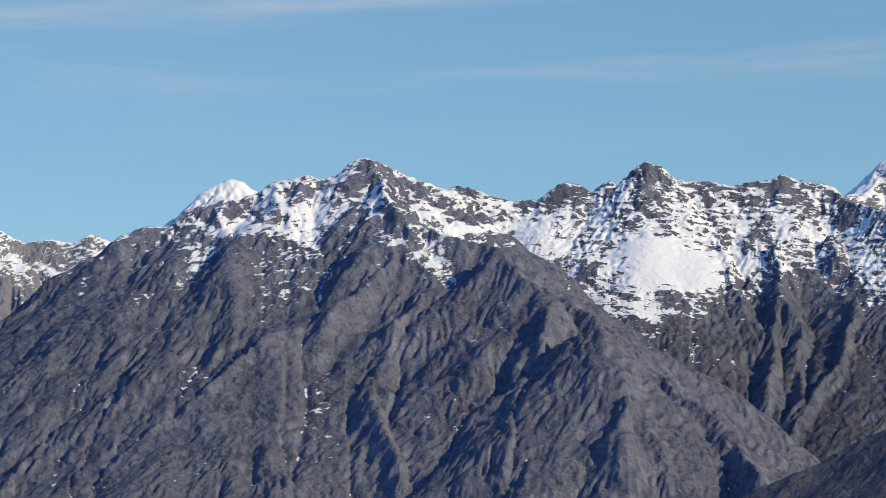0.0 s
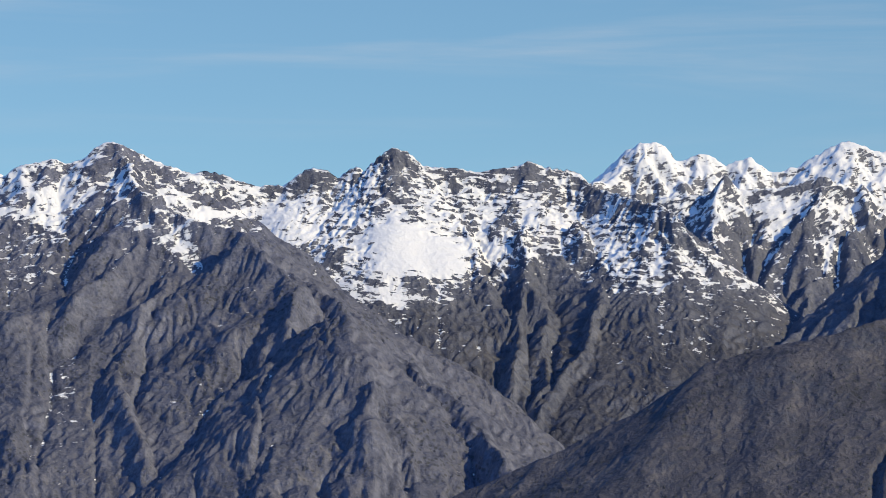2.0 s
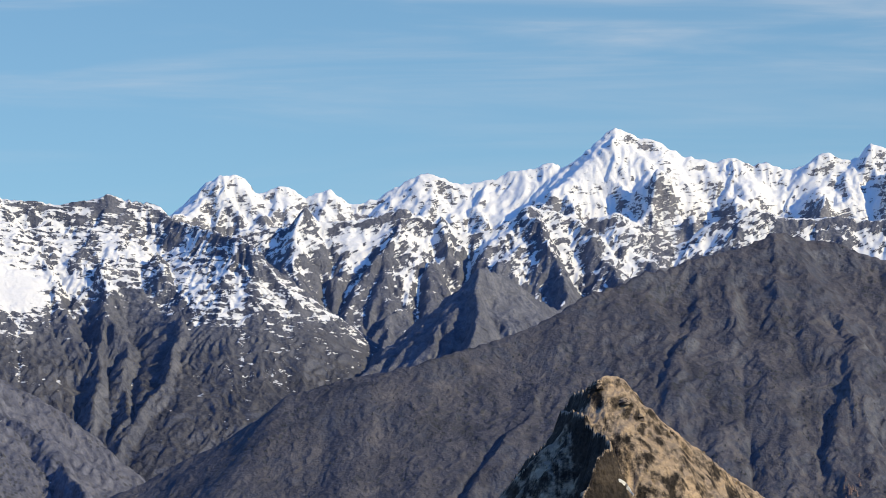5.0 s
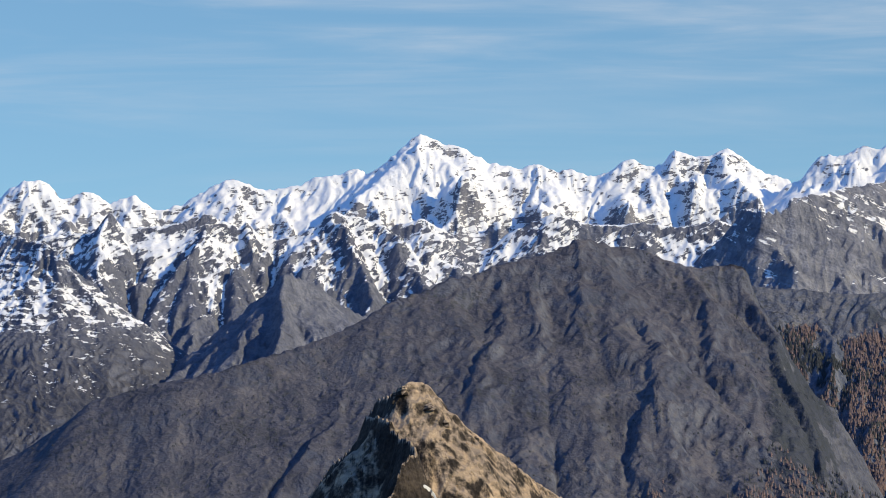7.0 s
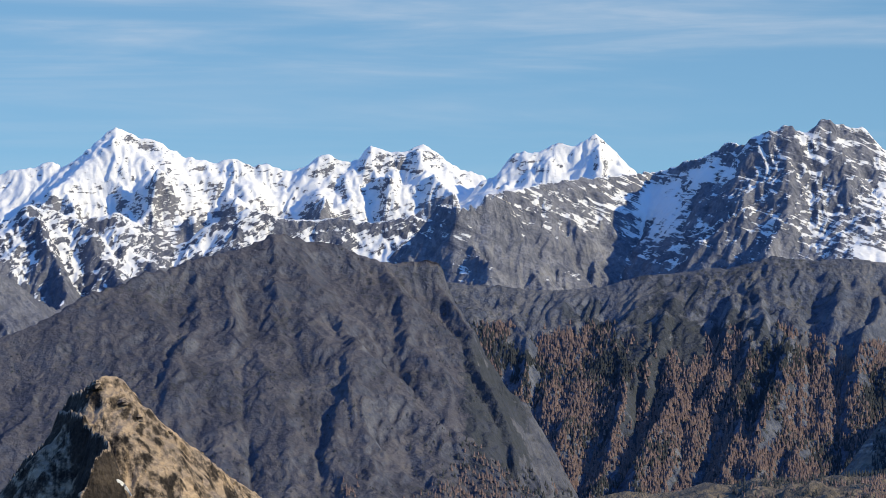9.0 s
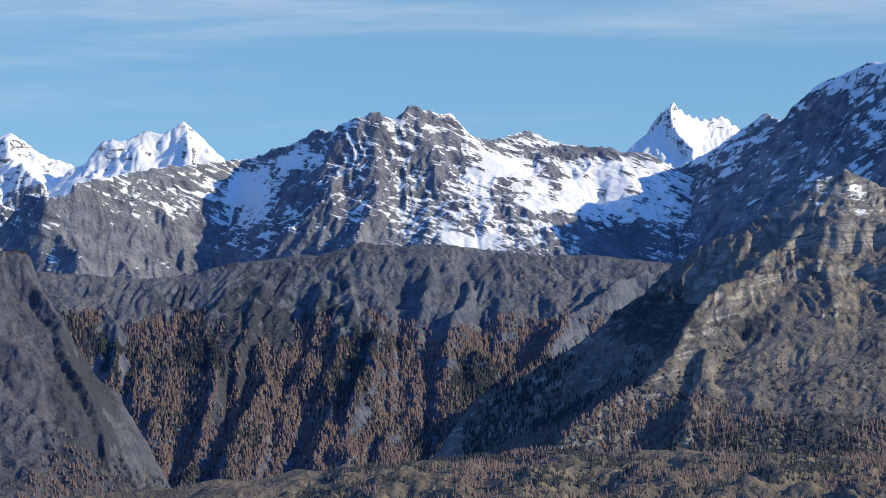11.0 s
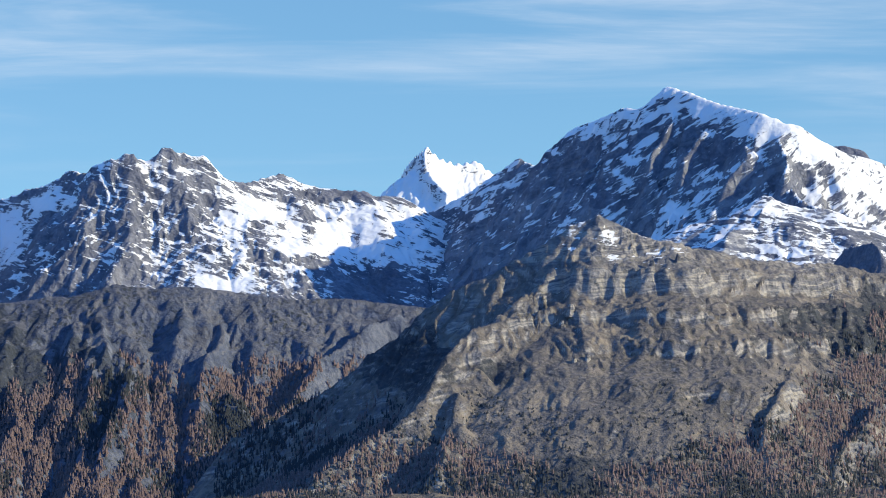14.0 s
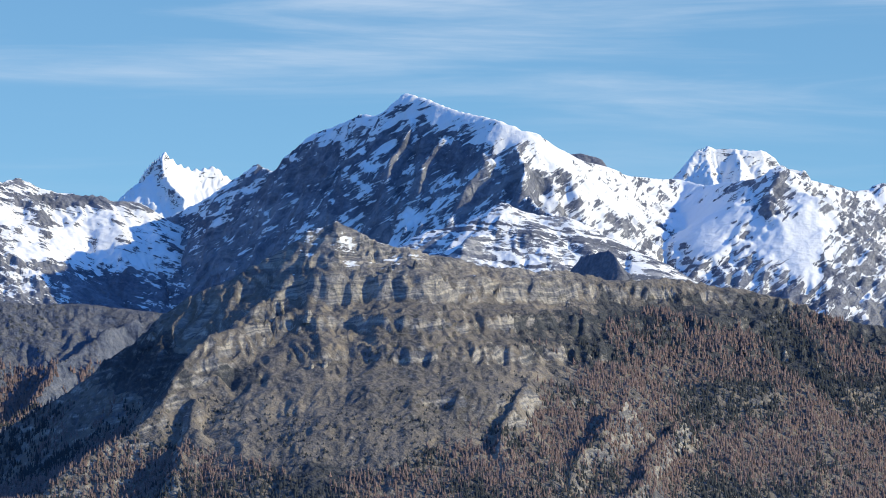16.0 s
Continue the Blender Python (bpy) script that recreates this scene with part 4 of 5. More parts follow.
mountain("brown_hill", [crest([(2.83, -3.68), (3.73, -3.34), (4.57, -2.98), (5.27, -2.62), (5.97, -2.27), (6.46, -1.84), (6.88, -1.74), (7.51, -1.61), (8.21, -1.44), (8.92, -1.23), (9.48, -1.02), (9.90, -0.77), (10.19, -0.63), (10.61, -0.49), (10.89, -0.35), (11.17, -0.32), (11.52, -0.17), (11.87, -0.10), (12.23, 0.00), (12.51, 0.14), (12.72, 0.10), (13.00, 0.04), (13.42, -0.04), (13.91, -0.11), (14.40, -0.14), (14.61, -0.25)][:-3], [(8.0, 2300), (13.0, 2400)]), crest([(2.83, -3.68), (3.73, -3.34), (4.57, -2.98), (5.27, -2.62), (5.97, -2.27), (6.46, -1.84), (6.88, -1.74), (7.51, -1.61), (8.21, -1.44), (8.92, -1.23), (9.48, -1.02), (9.90, -0.77), (10.19, -0.63), (10.61, -0.49), (10.89, -0.35), (11.17, -0.32), (11.52, -0.17), (11.87, -0.10), (12.23, 0.00), (12.51, 0.14), (12.72, 0.10), (13.00, 0.04), (13.42, -0.04), (13.91, -0.11), (14.40, -0.14), (14.61, -0.25)][-4:], 2400, 2.0), spur([(14.62, -0.34), (14.81, -0.50), (14.94, -0.81), (15.01, -1.24), (15.29, -1.73), (15.44, -2.22), (15.58, -2.71), (15.87, -3.20)], 2390, 0.8, 2.2, wild=0.4), spur([(10.19, -0.63), (10.11, -1.16), (9.62, -1.65), (9.13, -2.35), (8.71, -2.98)], 2350, 0.68, 0.72), spur([(11.59, -0.16), (11.59, -0.74), (11.31, -1.58), (10.89, -2.42), (10.60, -3.12)], 2370, 0.68, 0.72), spur([(12.54, 0.05), (12.96, -0.55), (13.53, -1.11), (13.46, -1.74), (13.26, -2.44), (13.40, -3.14)], 2390, 0.68, 0.72), spur([(13.66, -0.09), (14.09, -0.68), (14.45, -1.38), (14.38, -2.08), (14.60, -2.86)], 2400, 0.68, 0.72), spur([(11.70, -0.24), (12.05, -0.83), (12.27, -1.53), (11.99, -2.24), (11.71, -2.94)], 2380, 0.68, 0.72), spur([(7.51, -1.61), (7.23, -2.14), (6.67, -2.77)], 2330, 0.68, 0.72), spur([(8.92, -1.23), (8.49, -1.86), (8.21, -2.56)], 2345, 0.68, 0.72)], 2090, 2430,
    # the negative drift paints shade onto the steep right flank
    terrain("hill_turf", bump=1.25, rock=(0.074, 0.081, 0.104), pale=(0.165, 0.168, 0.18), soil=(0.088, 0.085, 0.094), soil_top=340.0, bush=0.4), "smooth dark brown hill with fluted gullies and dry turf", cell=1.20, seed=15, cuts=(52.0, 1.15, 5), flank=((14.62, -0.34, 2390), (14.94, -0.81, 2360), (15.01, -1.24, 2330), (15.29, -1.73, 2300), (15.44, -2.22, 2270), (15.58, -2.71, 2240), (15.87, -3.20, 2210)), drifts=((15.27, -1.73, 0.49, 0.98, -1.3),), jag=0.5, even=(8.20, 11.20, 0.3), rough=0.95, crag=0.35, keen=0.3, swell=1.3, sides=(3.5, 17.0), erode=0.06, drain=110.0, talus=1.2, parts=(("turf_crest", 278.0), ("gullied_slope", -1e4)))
mountain("snow_ledge", [crest([(25.39, 0.40), (25.88, 0.64), (26.44, 0.71), (26.66, 0.83), (26.79, 1.01), (26.90, 0.92), (27.22, 0.83), (27.57, 0.83), (27.85, 0.72), (28.20, 0.42), (28.35, 0.14)], 3090, 0.5), spur([(26.79, 1.01), (26.73, 0.73), (26.30, 0.44), (26.17, 0.16)], 3090, 0.42, 0.6), spur([(27.57, 0.83), (27.43, 0.59), (27.29, 0.31), (27.22, 0.03)], 3090, 0.42, 0.6)], 2940, 3110,
    terrain("ledge_snow", snow=300.0, snow_soft=14.0, snow_slope=0.86, patchy=1.2, strata=0.9, strata_step=4.0, tilt=-0.12), "sunlit snow ledge with thin rock bands below a dark wall", cell=1.20, seed=18, keen=0.2, swell=2.5, rough=0.5, talus=0.9, erode=0.15, parts=(("snow_sheet", 318.0), ("rock_face", -1e4)))
mountain("dark_bluff", [crest([(27.57, 0.03), (27.67, 0.23), (27.78, 0.35), (27.94, 0.39), (28.12, 0.43), (28.23, 0.33), (28.32, 0.14)], [(27.64, 2960), (28.27, 2895)], 1.5)], 2860, 2975, terrain("bluff_rock", rock=(0.10, 0.108, 0.13), pale=(0.2, 0.2, 0.215)), "dark steep rock bluff among the snow", cell=0.80, seed=19, keen=0.2, swell=2.0, talus=3.0, parts=(("rock_crown", 306.0), ("rock_face", -1e4)))
cliffs = mountain("banded_cliff", [rib([(28.36, -1.30), (28.04, -1.72), (27.69, -2.29)], (2342.0, 2310.0, 2269.0), 1.8, 0.6), rib([(29.06, -1.61), (28.68, -2.00), (28.36, -2.49)], (2357.0, 2315.0, 2267.0), 1.8, 0.6), rib([(27.23, -0.96), (26.99, -1.38), (26.81, -1.87)], (2361.0, 2312.0, 2279.0), 1.7, 0.6), rib([(22.98, -1.33), (22.84, -1.83), (22.74, -2.32)], (2311.0, 2289.0, 2254.0), 1.8, 0.5), crest([(20.15, -2.05), (20.57, -1.84), (21.12, -1.55), (21.61, -1.21), (22.24, -0.72), (22.59, -0.40), (22.93, -0.15), (23.18, -0.03), (23.42, 0.06), (23.63, 0.19), (24.05, 0.41), (24.37, 0.63), (24.58, 0.69), (24.73, 0.79), (24.93, 0.70), (25.25, 0.54), (25.57, 0.44)], [(19.0, 2455), (22.9, 2424), (24.2, 2420), (24.73, 2420)], 1.05), crest([(25.57, 0.44), (25.88, 0.34), (26.17, 0.29), (26.52, 0.22), (27.08, 0.18), (27.57, 0.13), (28.14, 0.05), (28.70, 0.05), (29.26, 0.00), (29.75, -0.07), (30.31, -0.18), (30.73, -0.34), (31.15, -0.45), (31.56, -0.53), (32.34, -0.64), (33.17, -0.98)], [(25.5, 2420), (30.0, 2520)], 0.66),
    rib([(24.70, 0.68), (24.34, 0.29), (23.99, -0.08), (23.50, -0.42)], (2417.0, 2404.0, 2392.0, 2378.0), 1.5, 0.3), rib([(24.73, 0.79), (24.76, 0.36), (24.55, -0.06), (24.23, -0.33), (23.64, -0.54), (23.18, -0.64), (22.84, -1.02), (22.59, -1.44), (22.11, -1.90), (21.27, -2.46)], (2419.0, 2402.0, 2389.0, 2378.0, 2364.0, 2350.0, 2330.0, 2310.0, 2292.0, 2270.0), 1.0, 0.4), rib([(24.55, -0.06), (24.48, -0.55), (24.70, -1.11), (25.05, -1.67), (25.34, -2.30)], (2390.0, 2362.0, 2338.0, 2313.0, 2288.0), 0.62, 0.6),
    rib([(23.22, -1.33), (23.02, -1.83), (22.95, -2.32)], (2330.0, 2290.0, 2262.0), 0.7, 0.7)], 2120, 2530,
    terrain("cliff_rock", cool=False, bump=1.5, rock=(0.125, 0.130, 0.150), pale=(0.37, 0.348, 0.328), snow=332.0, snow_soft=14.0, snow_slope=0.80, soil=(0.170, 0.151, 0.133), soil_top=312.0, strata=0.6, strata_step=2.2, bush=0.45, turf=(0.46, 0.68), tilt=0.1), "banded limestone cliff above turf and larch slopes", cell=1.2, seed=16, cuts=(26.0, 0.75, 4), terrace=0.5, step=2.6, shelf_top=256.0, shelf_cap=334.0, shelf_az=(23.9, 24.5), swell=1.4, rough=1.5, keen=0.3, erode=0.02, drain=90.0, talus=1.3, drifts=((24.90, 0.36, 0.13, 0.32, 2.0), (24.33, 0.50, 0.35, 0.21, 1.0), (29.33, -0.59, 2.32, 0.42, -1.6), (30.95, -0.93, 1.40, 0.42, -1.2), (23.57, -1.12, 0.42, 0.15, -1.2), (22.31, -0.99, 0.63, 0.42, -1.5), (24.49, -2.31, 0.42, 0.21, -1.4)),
    profile=((250.0, 250.0), (262.0, 260.0), (266.0, 268.0), (276.5, 276.0), (279.5, 283.0), (293.5, 290.5), (298.5, 303.5), (312.0, 312.0)), notch=1.0, crag=0.5, soften=(244.0, 262.0, 0.5), parts=(("cliff_band", 262.0), ("turf_slope", -1e4)))
mountain("valley_terrace", [crest([(18.4, -3.3), (19.2, -2.95), (21.0, -2.80), (23.0, -2.78), (25.0, -2.86), (28.0, -2.80), (32.0, -2.8)], [(18.4, 2195), (22.0, 2205), (32.0, 2190)], 0.14)], 2000, 2260,
    terrain("meadow", cool=False, rock=(0.12, 0.11, 0.10), pale=(0.22, 0.2, 0.17), soil=(0.15, 0.125, 0.097), soil_top=400.0, bush=0.5), "gentle valley terrace of dry meadows and copses", cell=2.1, seed=21, erode=0.05, swell=7.0, wave=70.0, rough=0.5, crag=0.5, keen=0.0, back=3.0, sides=(18.2, 31.0), category="terrace", parts=(("meadow", 188.0), ("terrace_slope", -1e4)))
crag = mountain("grassy_crag", [crest([(8.36, -3.93), (9.12, -3.03), (9.43, -2.61), (9.69, -2.37), (9.83, -2.09), (10.00, -1.77), (10.16, -1.73), (10.27, -1.63), (10.44, -1.59), (10.62, -1.63), (10.79, -1.84), (10.95, -2.05), (11.22, -2.28), (11.57, -2.54), (11.92, -2.81), (12.36, -3.11), (13.12, -3.64)][:9], [(8.34, 345), (10.26, 300), (10.85, 301)], 2.6), crest([(8.36, -3.93), (9.12, -3.03), (9.43, -2.61), (9.69, -2.37), (9.83, -2.09), (10.00, -1.77), (10.16, -1.73), (10.27, -1.63), (10.44, -1.59), (10.62, -1.63), (10.79, -1.84), (10.95, -2.05), (11.22, -2.28), (11.57, -2.54), (11.92, -2.81), (12.36, -3.11), (13.12, -3.64)][8:], [(10.26, 300), (10.85, 302), (13.10, 312)], 1.2),
    rib([(9.80, -1.89), (10.16, -2.09), (10.51, -2.32), (10.29, -2.60), (10.08, -2.92), (9.99, -3.41)], (302.0, 297.5, 292.5, 291.0, 289.5, 286.0), 2.8, 0.2)], 278, 346,
    # near-black rock: the steep left face's deep shade is put into its colour
    terrain("crag_rock", cool=False, motley=0.2, rock=(0.020, 0.017, 0.015), pale=(0.09, 0.072, 0.056), soil=(0.38, 0.288, 0.198), soil_top=340.0, grain=8.0, bump=1.7, turf=(0.40, 0.72)), "sunlit rock crag with tufts of dry golden grass", cell=0.135, jag=0.25, seed=17, warp=0.3, category="crag", erode=0.25, talus=2.6, swell=0.5, wave=3.0, rough=0.85, lift=0.3, keen=0.2, back=1.2, parts=(("summit_rock", 288.6), ("grass_flank", -1e4)))


# ---- woods ----
def height_at(field, x, y):
    mid_az, xs, ys, h, slope = FIELDS[field]
    i, j = np.clip(np.searchsorted(xs, x) - 1, 0, len(xs) - 2), np.clip(np.searchsorted(ys, y) - 1, 0, len(ys) - 2)
    fx, fy = (x - xs[i]) / (xs[i + 1] - xs[i]), (y - ys[j]) / (ys[j + 1] - ys[j])
    top = h[j, i] * (1 - fx) + h[j, i + 1] * fx
    low = h[j + 1, i] * (1 - fx) + h[j + 1, i + 1] * fx
    return top * (1 - fy) + low * fy, slope[j, i]


wood = bpy.data.materials.new("larch_needles")
wood.use_nodes = True
t = wood.node_tree
t.nodes.clear()
shade = node(t, "ShaderNodeAttribute", attribute_name="hue").outputs["Fac"]
mottle = fbm(t, node(t, "ShaderNodeNewGeometry").outputs["Position"], 1.5, 3.0, 0.6)
col = blend(t, remap(t, shade, 0.28, 0.55), (0.046, 0.060, 0.068, 1), (0.215, 0.160, 0.152, 1))
col = blend(t, remap(t, shade, 0.6, 1.0), col, (0.27, 0.195, 0.175, 1))
col = blend(t, remap(t, mottle, 0.35, 0.65, 0.0, 0.5), col, (0.07, 0.055, 0.05, 1))
node(t, "ShaderNodeOutputMaterial", {0: node(t, "ShaderNodeBsdfPrincipled", {"Base Color": col, "Roughness": 0.9, "Specular IOR Level": 0.1}).outputs[0]})


def woods(name, field, label, tries, z_top, fade, thresh, seed, tall=3.1, x_range=None, evergreen=0.33, squat=1.0, category="forest", glade=None, rise=None, size=1.0, material=wood, steepest=1.5):
    """Many small slender trees as one sheet of woodland on the slope of a mountain."""
    rng = np.random.RandomState(seed)
    mid_az, xs, ys, h, slope = FIELDS[field]
    lo, hi = x_range if x_range else (-12.0, 12.0)
    x = rng.uniform(max(xs[30], ys[-1] * math.tan(radians(lo))), min(xs[-30], ys[-1] * math.tan(radians(hi))), tries)
    y = rng.uniform(ys[36], ys[-40], tries)
    z, sl = height_at(field, x, y)
    patch = perlin(x / (55 * size), y / (55 * size), seed) + 0.6 * perlin(x / (20 * size), y / (20 * size), seed + 1) + 0.4 * perlin(x / (8 * size), y / (8 * size), seed + 2)
    bearing = np.degrees(mid_az + np.arctan2(x, y))
    if glade:
        patch = patch - 4.0 * np.exp(-((bearing - glade[0]) / glade[1]) ** 2 - ((z - glade[2]) / glade[3]) ** 2)
    if rise:
        z_top = z_top + np.interp(bearing, [rise[0], rise[1]], [0.0, rise[2]])
    ok = (patch + (z_top - z) / fade > thresh + rng.uniform(-0.35, 0.35, tries)) & (z < z_top + 12) & (sl < steepest) & (z > GROUND + 4)
    x, y, z, patch = x[ok], y[ok], z[ok], patch[ok]
    n = len(x)
    tallness = tall * rng.uniform(0.55, 1.15, n)
    tiers, sides = 2, 3
    verts, faces, hue, normals = [], [], [], []
    green = 1.6 * perlin(x / (45 * size) + 40, y / (45 * size), seed + 5) + rng.uniform(-0.4, 0.4, n) > 0.75 - 2 * evergreen
    shade = np.where(green, rng.uniform(0.0, 0.25, n), rng.uniform(0.45, 1.0, n))
    base = 0
    lean = rng.uniform(-0.06, 0.06, (n, 2))
    for k in range(tiers):
        b, tp = 0.04 + 0.36 * k, min(1.0, 0.68 + 0.34 * k)
        wide = squat * (0.27 - 0.09 * k) * tallness * rng.uniform(0.8, 1.25, n)
        ang0 = rng.uniform(0, 6.28, n)
        ring = []
        for j in range(sides):
            ang = ang0 + j * 2 * math.pi / sides
            r = wide * rng.uniform(0.65, 1.2, n)
            ring.append(np.stack([x + lean[:, 0] * tallness * b + r * np.cos(ang), y + lean[:, 1] * tallness * b + r * np.sin(ang), z + tallness * (b - rng.uniform(0, 0.08, n))], 1))
        ring.append(np.stack([x + lean[:, 0] * tallness * tp, y + lean[:, 1] * tallness * tp, z + tallness * tp], 1))
        block = np.stack(ring, 1)
        verts.append(block.reshape(-1, 3))
        idx = base + np.arange(n)[:, None] * (sides + 1)
        for j in range(sides):
            faces.append(np.concatenate([idx + j, idx + (j + 1) % sides, idx + sides], 1))
        hue.append(np.repeat(np.clip(shade + rng.uniform(-0.05, 0.05, n), 0, 1), sides + 1))
        base += n * (sides + 1)
        lift_n = np.zeros((n, sides + 1, 3))
        for j in range(sides):
            ang = ang0 + j * 2 * math.pi / sides
            lift_n[:, j] = np.stack([0.55 * np.cos(ang), 0.55 * np.sin(ang), np.full(n, 0.6)], 1)
        lift_n[:, sides, 2] = 1.0
        normals.append(lift_n.reshape(-1, 3))
    co, fa, hu = np.concatenate(verts), np.concatenate(faces), np.concatenate(hue)
    origin = np.array([co[:, 0].mean(), co[:, 1].mean(), co[:, 2].min()])
    co = co - origin
    me = bpy.data.meshes.new(name)
    me.vertices.add(len(co))
    me.vertices.foreach_set("co", co.astype(np.float32).ravel())
    me.loops.add(fa.size)
    me.loops.foreach_set("vertex_index", fa.astype(np.int32).ravel())
    me.polygons.add(len(fa))
    me.polygons.foreach_set("loop_start", np.arange(0, fa.size, 3, dtype=np.int32))
    me.update(calc_edges=True)
    me.polygons.foreach_set("use_smooth", np.ones(len(fa), bool))
    nn = np.concatenate(normals)
    me.normals_split_custom_set_from_vertices((nn / np.linalg.norm(nn, axis=1, keepdims=True)).tolist())
    me.attributes.new("hue", "FLOAT", "POINT").data.foreach_set("value", hu.astype(np.float32))
    me.materials.append(material)
    ob = new(name, me)
    ob.matrix_world = Matrix.Rotation(-mid_az, 4, "Z") @ Matrix.Translation(origin)
    tagged(ob, label, category, kind="stuff")
    return ob


woods("larch_forest", "larch_ridge", "rust-brown autumn larch forest filling the gullies", 104000, 243.0, 16.0, -0.05, 71, evergreen=0.20, tall=3.5, squat=1.2)
woods("larch_forest", "banded_cliff", "brown larch forest with dark conifers below the cliffs", 70000, 232.0, 26.0, 0.15, 72, evergreen=0.27, steepest=2.2, tall=3.3, glade=(24.90, 1.9, 246.0, 30.0), rise=(25.6, 28.2, 50.0))
woods("larch_forest", "brown_hill", "sparse larches low on the brown hill", 12000, 205.0, 26.0, 0.8, 73, x_range=(2.5, 7.0))
woods("juniper_scrub", "banded_cliff", "dark juniper scrub dotting the turf slope", 18000, 262.0, 60.0, 0.85, 81, tall=1.5, evergreen=3.0, squat=2.2, category="scrub")
woods("juniper_scrub", "brown_hill", "dark low scrub scattered over the brown hill", 7000, 290.0, 120.0, 0.75, 82, tall=1.0, evergreen=3.0, squat=2.4, category="scrub")
woods("juniper_scrub", "larch_ridge", "dark scrub on the ridge above the larches", 9000, 270.0, 40.0, 0.8, 83, tall=1.3, evergreen=3.0, squat=2.2, category="scrub")

woods("larch_forest", "valley_terrace", "copses of larch and dark pine among valley meadows", 20000, 200.0, 60.0, 0.12, 74, evergreen=0.40)
straw = bpy.data.materials.new("dry_grass")
straw.use_nodes = True
t = straw.node_tree
t.nodes.clear()
tone = node(t, "ShaderNodeAttribute", attribute_name="hue").outputs["Fac"]
col = blend(t, remap(t, tone, 0.2, 1.0), (0.20, 0.135, 0.07, 1), (0.36, 0.26, 0.15, 1))
col = blend(t, remap(t, fbm(t, node(t, "ShaderNodeNewGeometry").outputs["Position"], 0.9, 3.0, 0.6), 0.4, 0.65, 0.0, 0.5), col, (0.13, 0.10, 0.06, 1))
node(t, "ShaderNodeOutputMaterial", {0: node(t, "ShaderNodeBsdfPrincipled", {"Base Color": col, "Roughness": 0.9, "Specular IOR Level": 0.1}).outputs[0]})
woods("grass_tufts", "grassy_crag", "tufts of dry golden grass on the rock crag", 12000, 300.0, 30.0, 0.75, 91, tall=0.13, x_range=(-2.2, 3.2), evergreen=-1.0, squat=2.6, category="grass", size=0.04, material=straw, steepest=1.4)


def pinnacle(field, parent, material, az, dist, tall, wide, seed, part_name="rock_pinnacle"):
    """A jagged rock tooth standing out of a slope, as a part of its mountain."""
    rng = np.random.RandomState(seed)
    mid_az = FIELDS[field][0]
    x, y = dist * math.sin(radians(az) - mid_az), dist * math.cos(radians(az) - mid_az)
    z = float(height_at(field, np.array([x]), np.array([y]))[0][0])
    bm = bmesh.new()
    rings = []
    for q, w in ((-0.6, 1.5), (0.0, 1.15), (0.35, 0.9), (0.62, 0.75), (0.85, 0.42)):
        sx, sy = rng.uniform(-0.12, 0.12, 2) * wide
        rings.append([bm.verts.new((sx + w * wide * rng.uniform(0.75, 1.2) * math.cos(j * math.pi / 3.5), sy + w * wide * rng.uniform(0.75, 1.2) * math.sin(j * math.pi / 3.5), q * tall)) for j in range(7)])
    top = bm.verts.new((rng.uniform(-0.2, 0.2) * wide, 0, tall))
    for lo, hi in zip(rings[:-1], rings[1:]):
        for j in range(7):
            bm.faces.new((lo[j], lo[(j + 1) % 7], hi[(j + 1) % 7], hi[j]))
    for j in range(7):
        bm.faces.new((rings[-1][j], rings[-1][(j + 1) % 7], top))
    me = bpy.data.meshes.new(part_name)
    bm.to_mesh(me)
    bm.free()
    me.materials.append(material)
    ob = new(part_name, me)
    ob.parent = parent
    ob.matrix_world = Matrix.Rotation(-mid_az, 4, "Z") @ Matrix.Translation((x, y, z))
    return ob


teeth = bpy.data.materials["cliff_rock"]
bpy.context.view_layer.update()
for i, (az, dist, tall, wide) in enumerate(((24.38, 2368, 4.5, 2.0), (24.27, 2364, 3.2, 1.6), (24.59, 2335, 3.2, 1.5), (24.43, 2333, 2.6, 1.2), (25.39, 2396, 4.0, 1.5), (25.71, 2400, 4.2, 1.6), (27.61, 2440, 3.5, 1.5), (30.31, 2470, 4.0, 1.6))):
    pinnacle("banded_cliff", cliffs, teeth, az, dist, tall, wide, 300 + i)

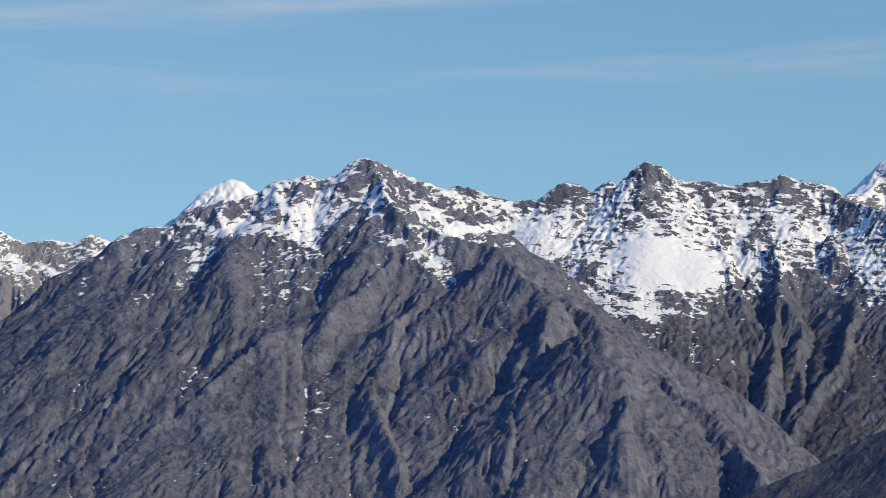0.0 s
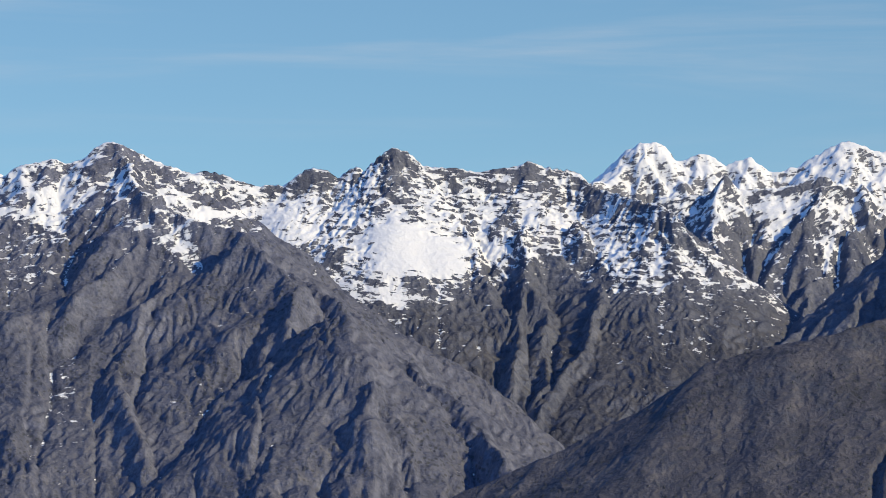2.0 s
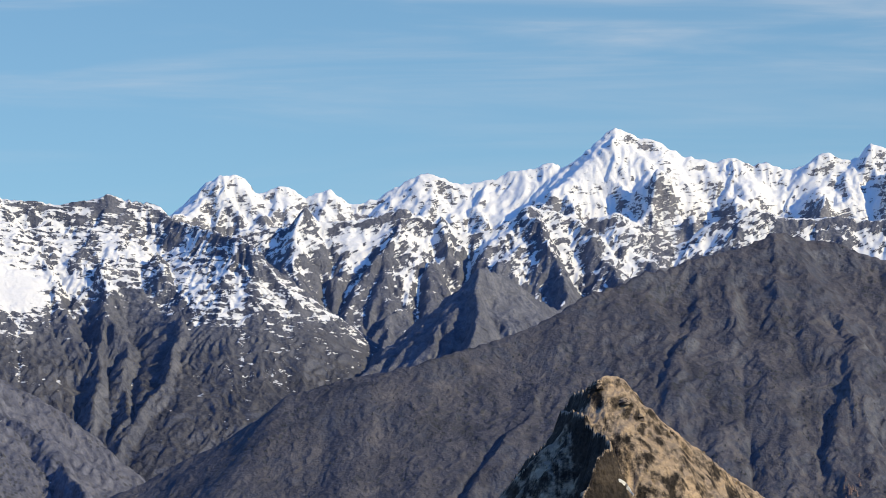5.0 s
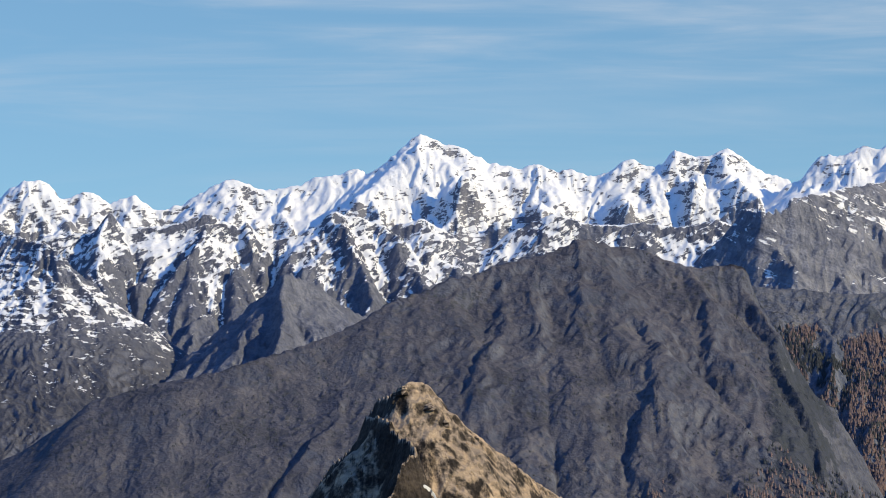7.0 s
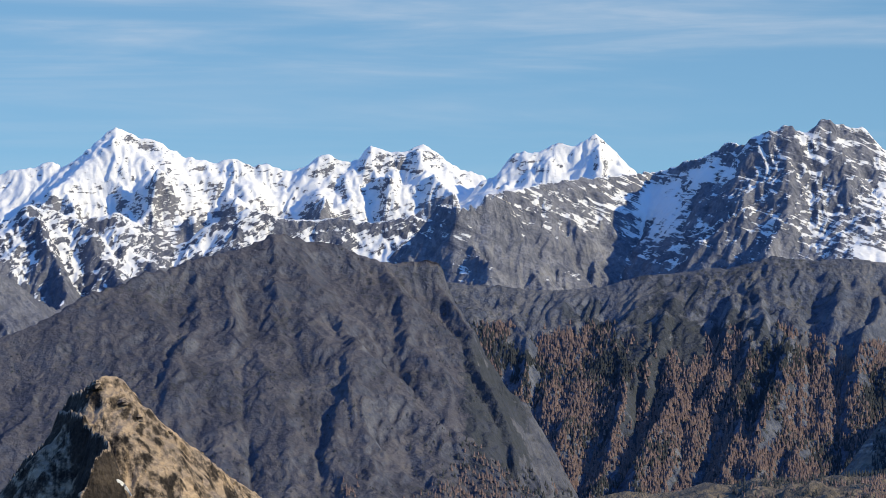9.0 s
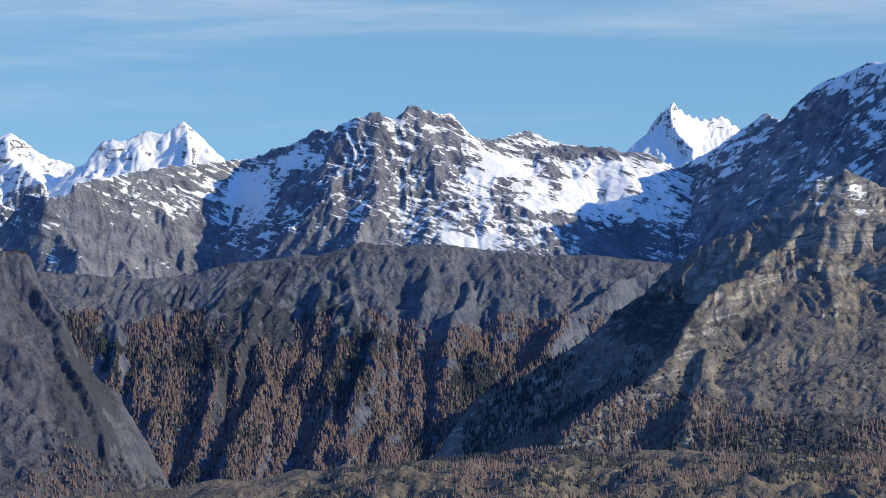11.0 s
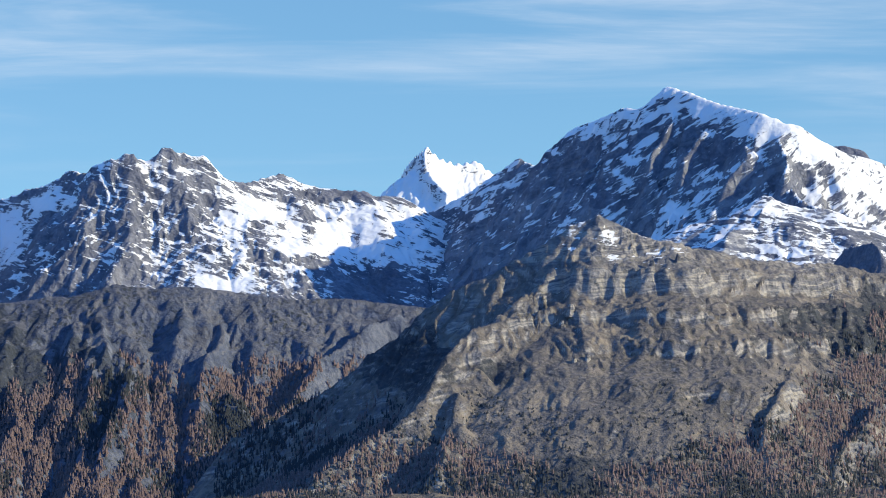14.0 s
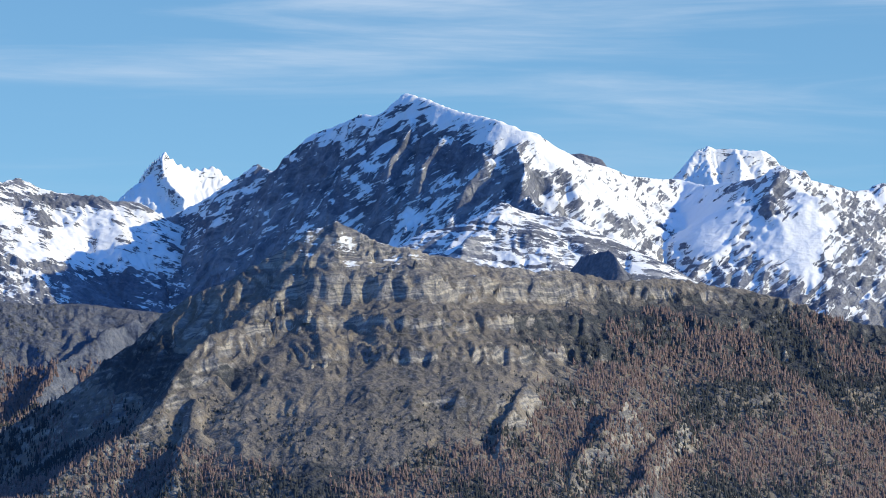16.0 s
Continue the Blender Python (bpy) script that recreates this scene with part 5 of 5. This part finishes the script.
# loose blocks along the crag's crest
blocks = random.Random(9)
stone = bpy.data.materials["crag_rock"]
for i in range(5):
    q = blocks.random()
    az = 10.19 + q * q * (12.26 - 10.19)
    pinnacle("grassy_crag", crag, stone, az, 300.0 + 9.0 * max(0.0, q * q - 0.15) - blocks.uniform(0.0, 6.0) * q, blocks.uniform(0.25, 0.5), blocks.uniform(0.2, 0.35), 500 + i, "rock_block")


def on_slope(field, az, el):
    """Where a line of sight meets a slope, in the slope's own frame."""
    turned = radians(az) - FIELDS[field][0]
    d = np.arange(281.0, 312.0, 0.02)
    x, y = d * math.sin(turned), d * math.cos(turned)
    hit = int(np.argmax(height_at(field, x, y)[0] >= EYE + d * math.tan(radians(el))))
    return Vector((x[hit], y[hit], EYE + d[hit] * math.tan(radians(el))))


# a streak of old snow low on the crag
bm = bmesh.new()
rows = []
for i in range(9):
    u = i / 8
    c = on_slope("grassy_crag", 10.56 + u * (10.74 - 10.56), -2.92 - 0.19 * u ** 1.3)
    w = 0.03 + 0.10 * math.sin(math.pi * min(1.0, u + 0.12)) ** 0.8
    rows.append([bm.verts.new(c + Vector((w * a, -0.05, 0.6 * w * a + lift))) for a, lift in ((-1.0, 0.0), (-0.5, 0.07), (0.4, 0.08), (1.0, 0.0), (0.0, -0.12))])
for r0, r1 in zip(rows[:-1], rows[1:]):
    for j in range(5):
        bm.faces.new((r0[j], r0[(j + 1) % 5], r1[(j + 1) % 5], r1[j]))
bm.faces.new(rows[0][::-1])
bm.faces.new(rows[-1])
bmesh.ops.recalc_face_normals(bm, faces=bm.faces)
base = sum((v.co for v in bm.verts), Vector()) / len(bm.verts)
for v in bm.verts:
    v.co -= base
me = bpy.data.meshes.new("snow_patch")
bm.to_mesh(me)
bm.free()
me.materials.append(terrain("old_snow", snow=50.0, snow_soft=5.0, snow_slope=-0.6, patchy=0.1))
ob = new("snow_patch", me)
ob.matrix_world = Matrix.Rotation(-FIELDS["grassy_crag"][0], 4, "Z") @ Matrix.Translation(base)
tagged(ob, "thin streak of old snow lying on the crag", "snow")
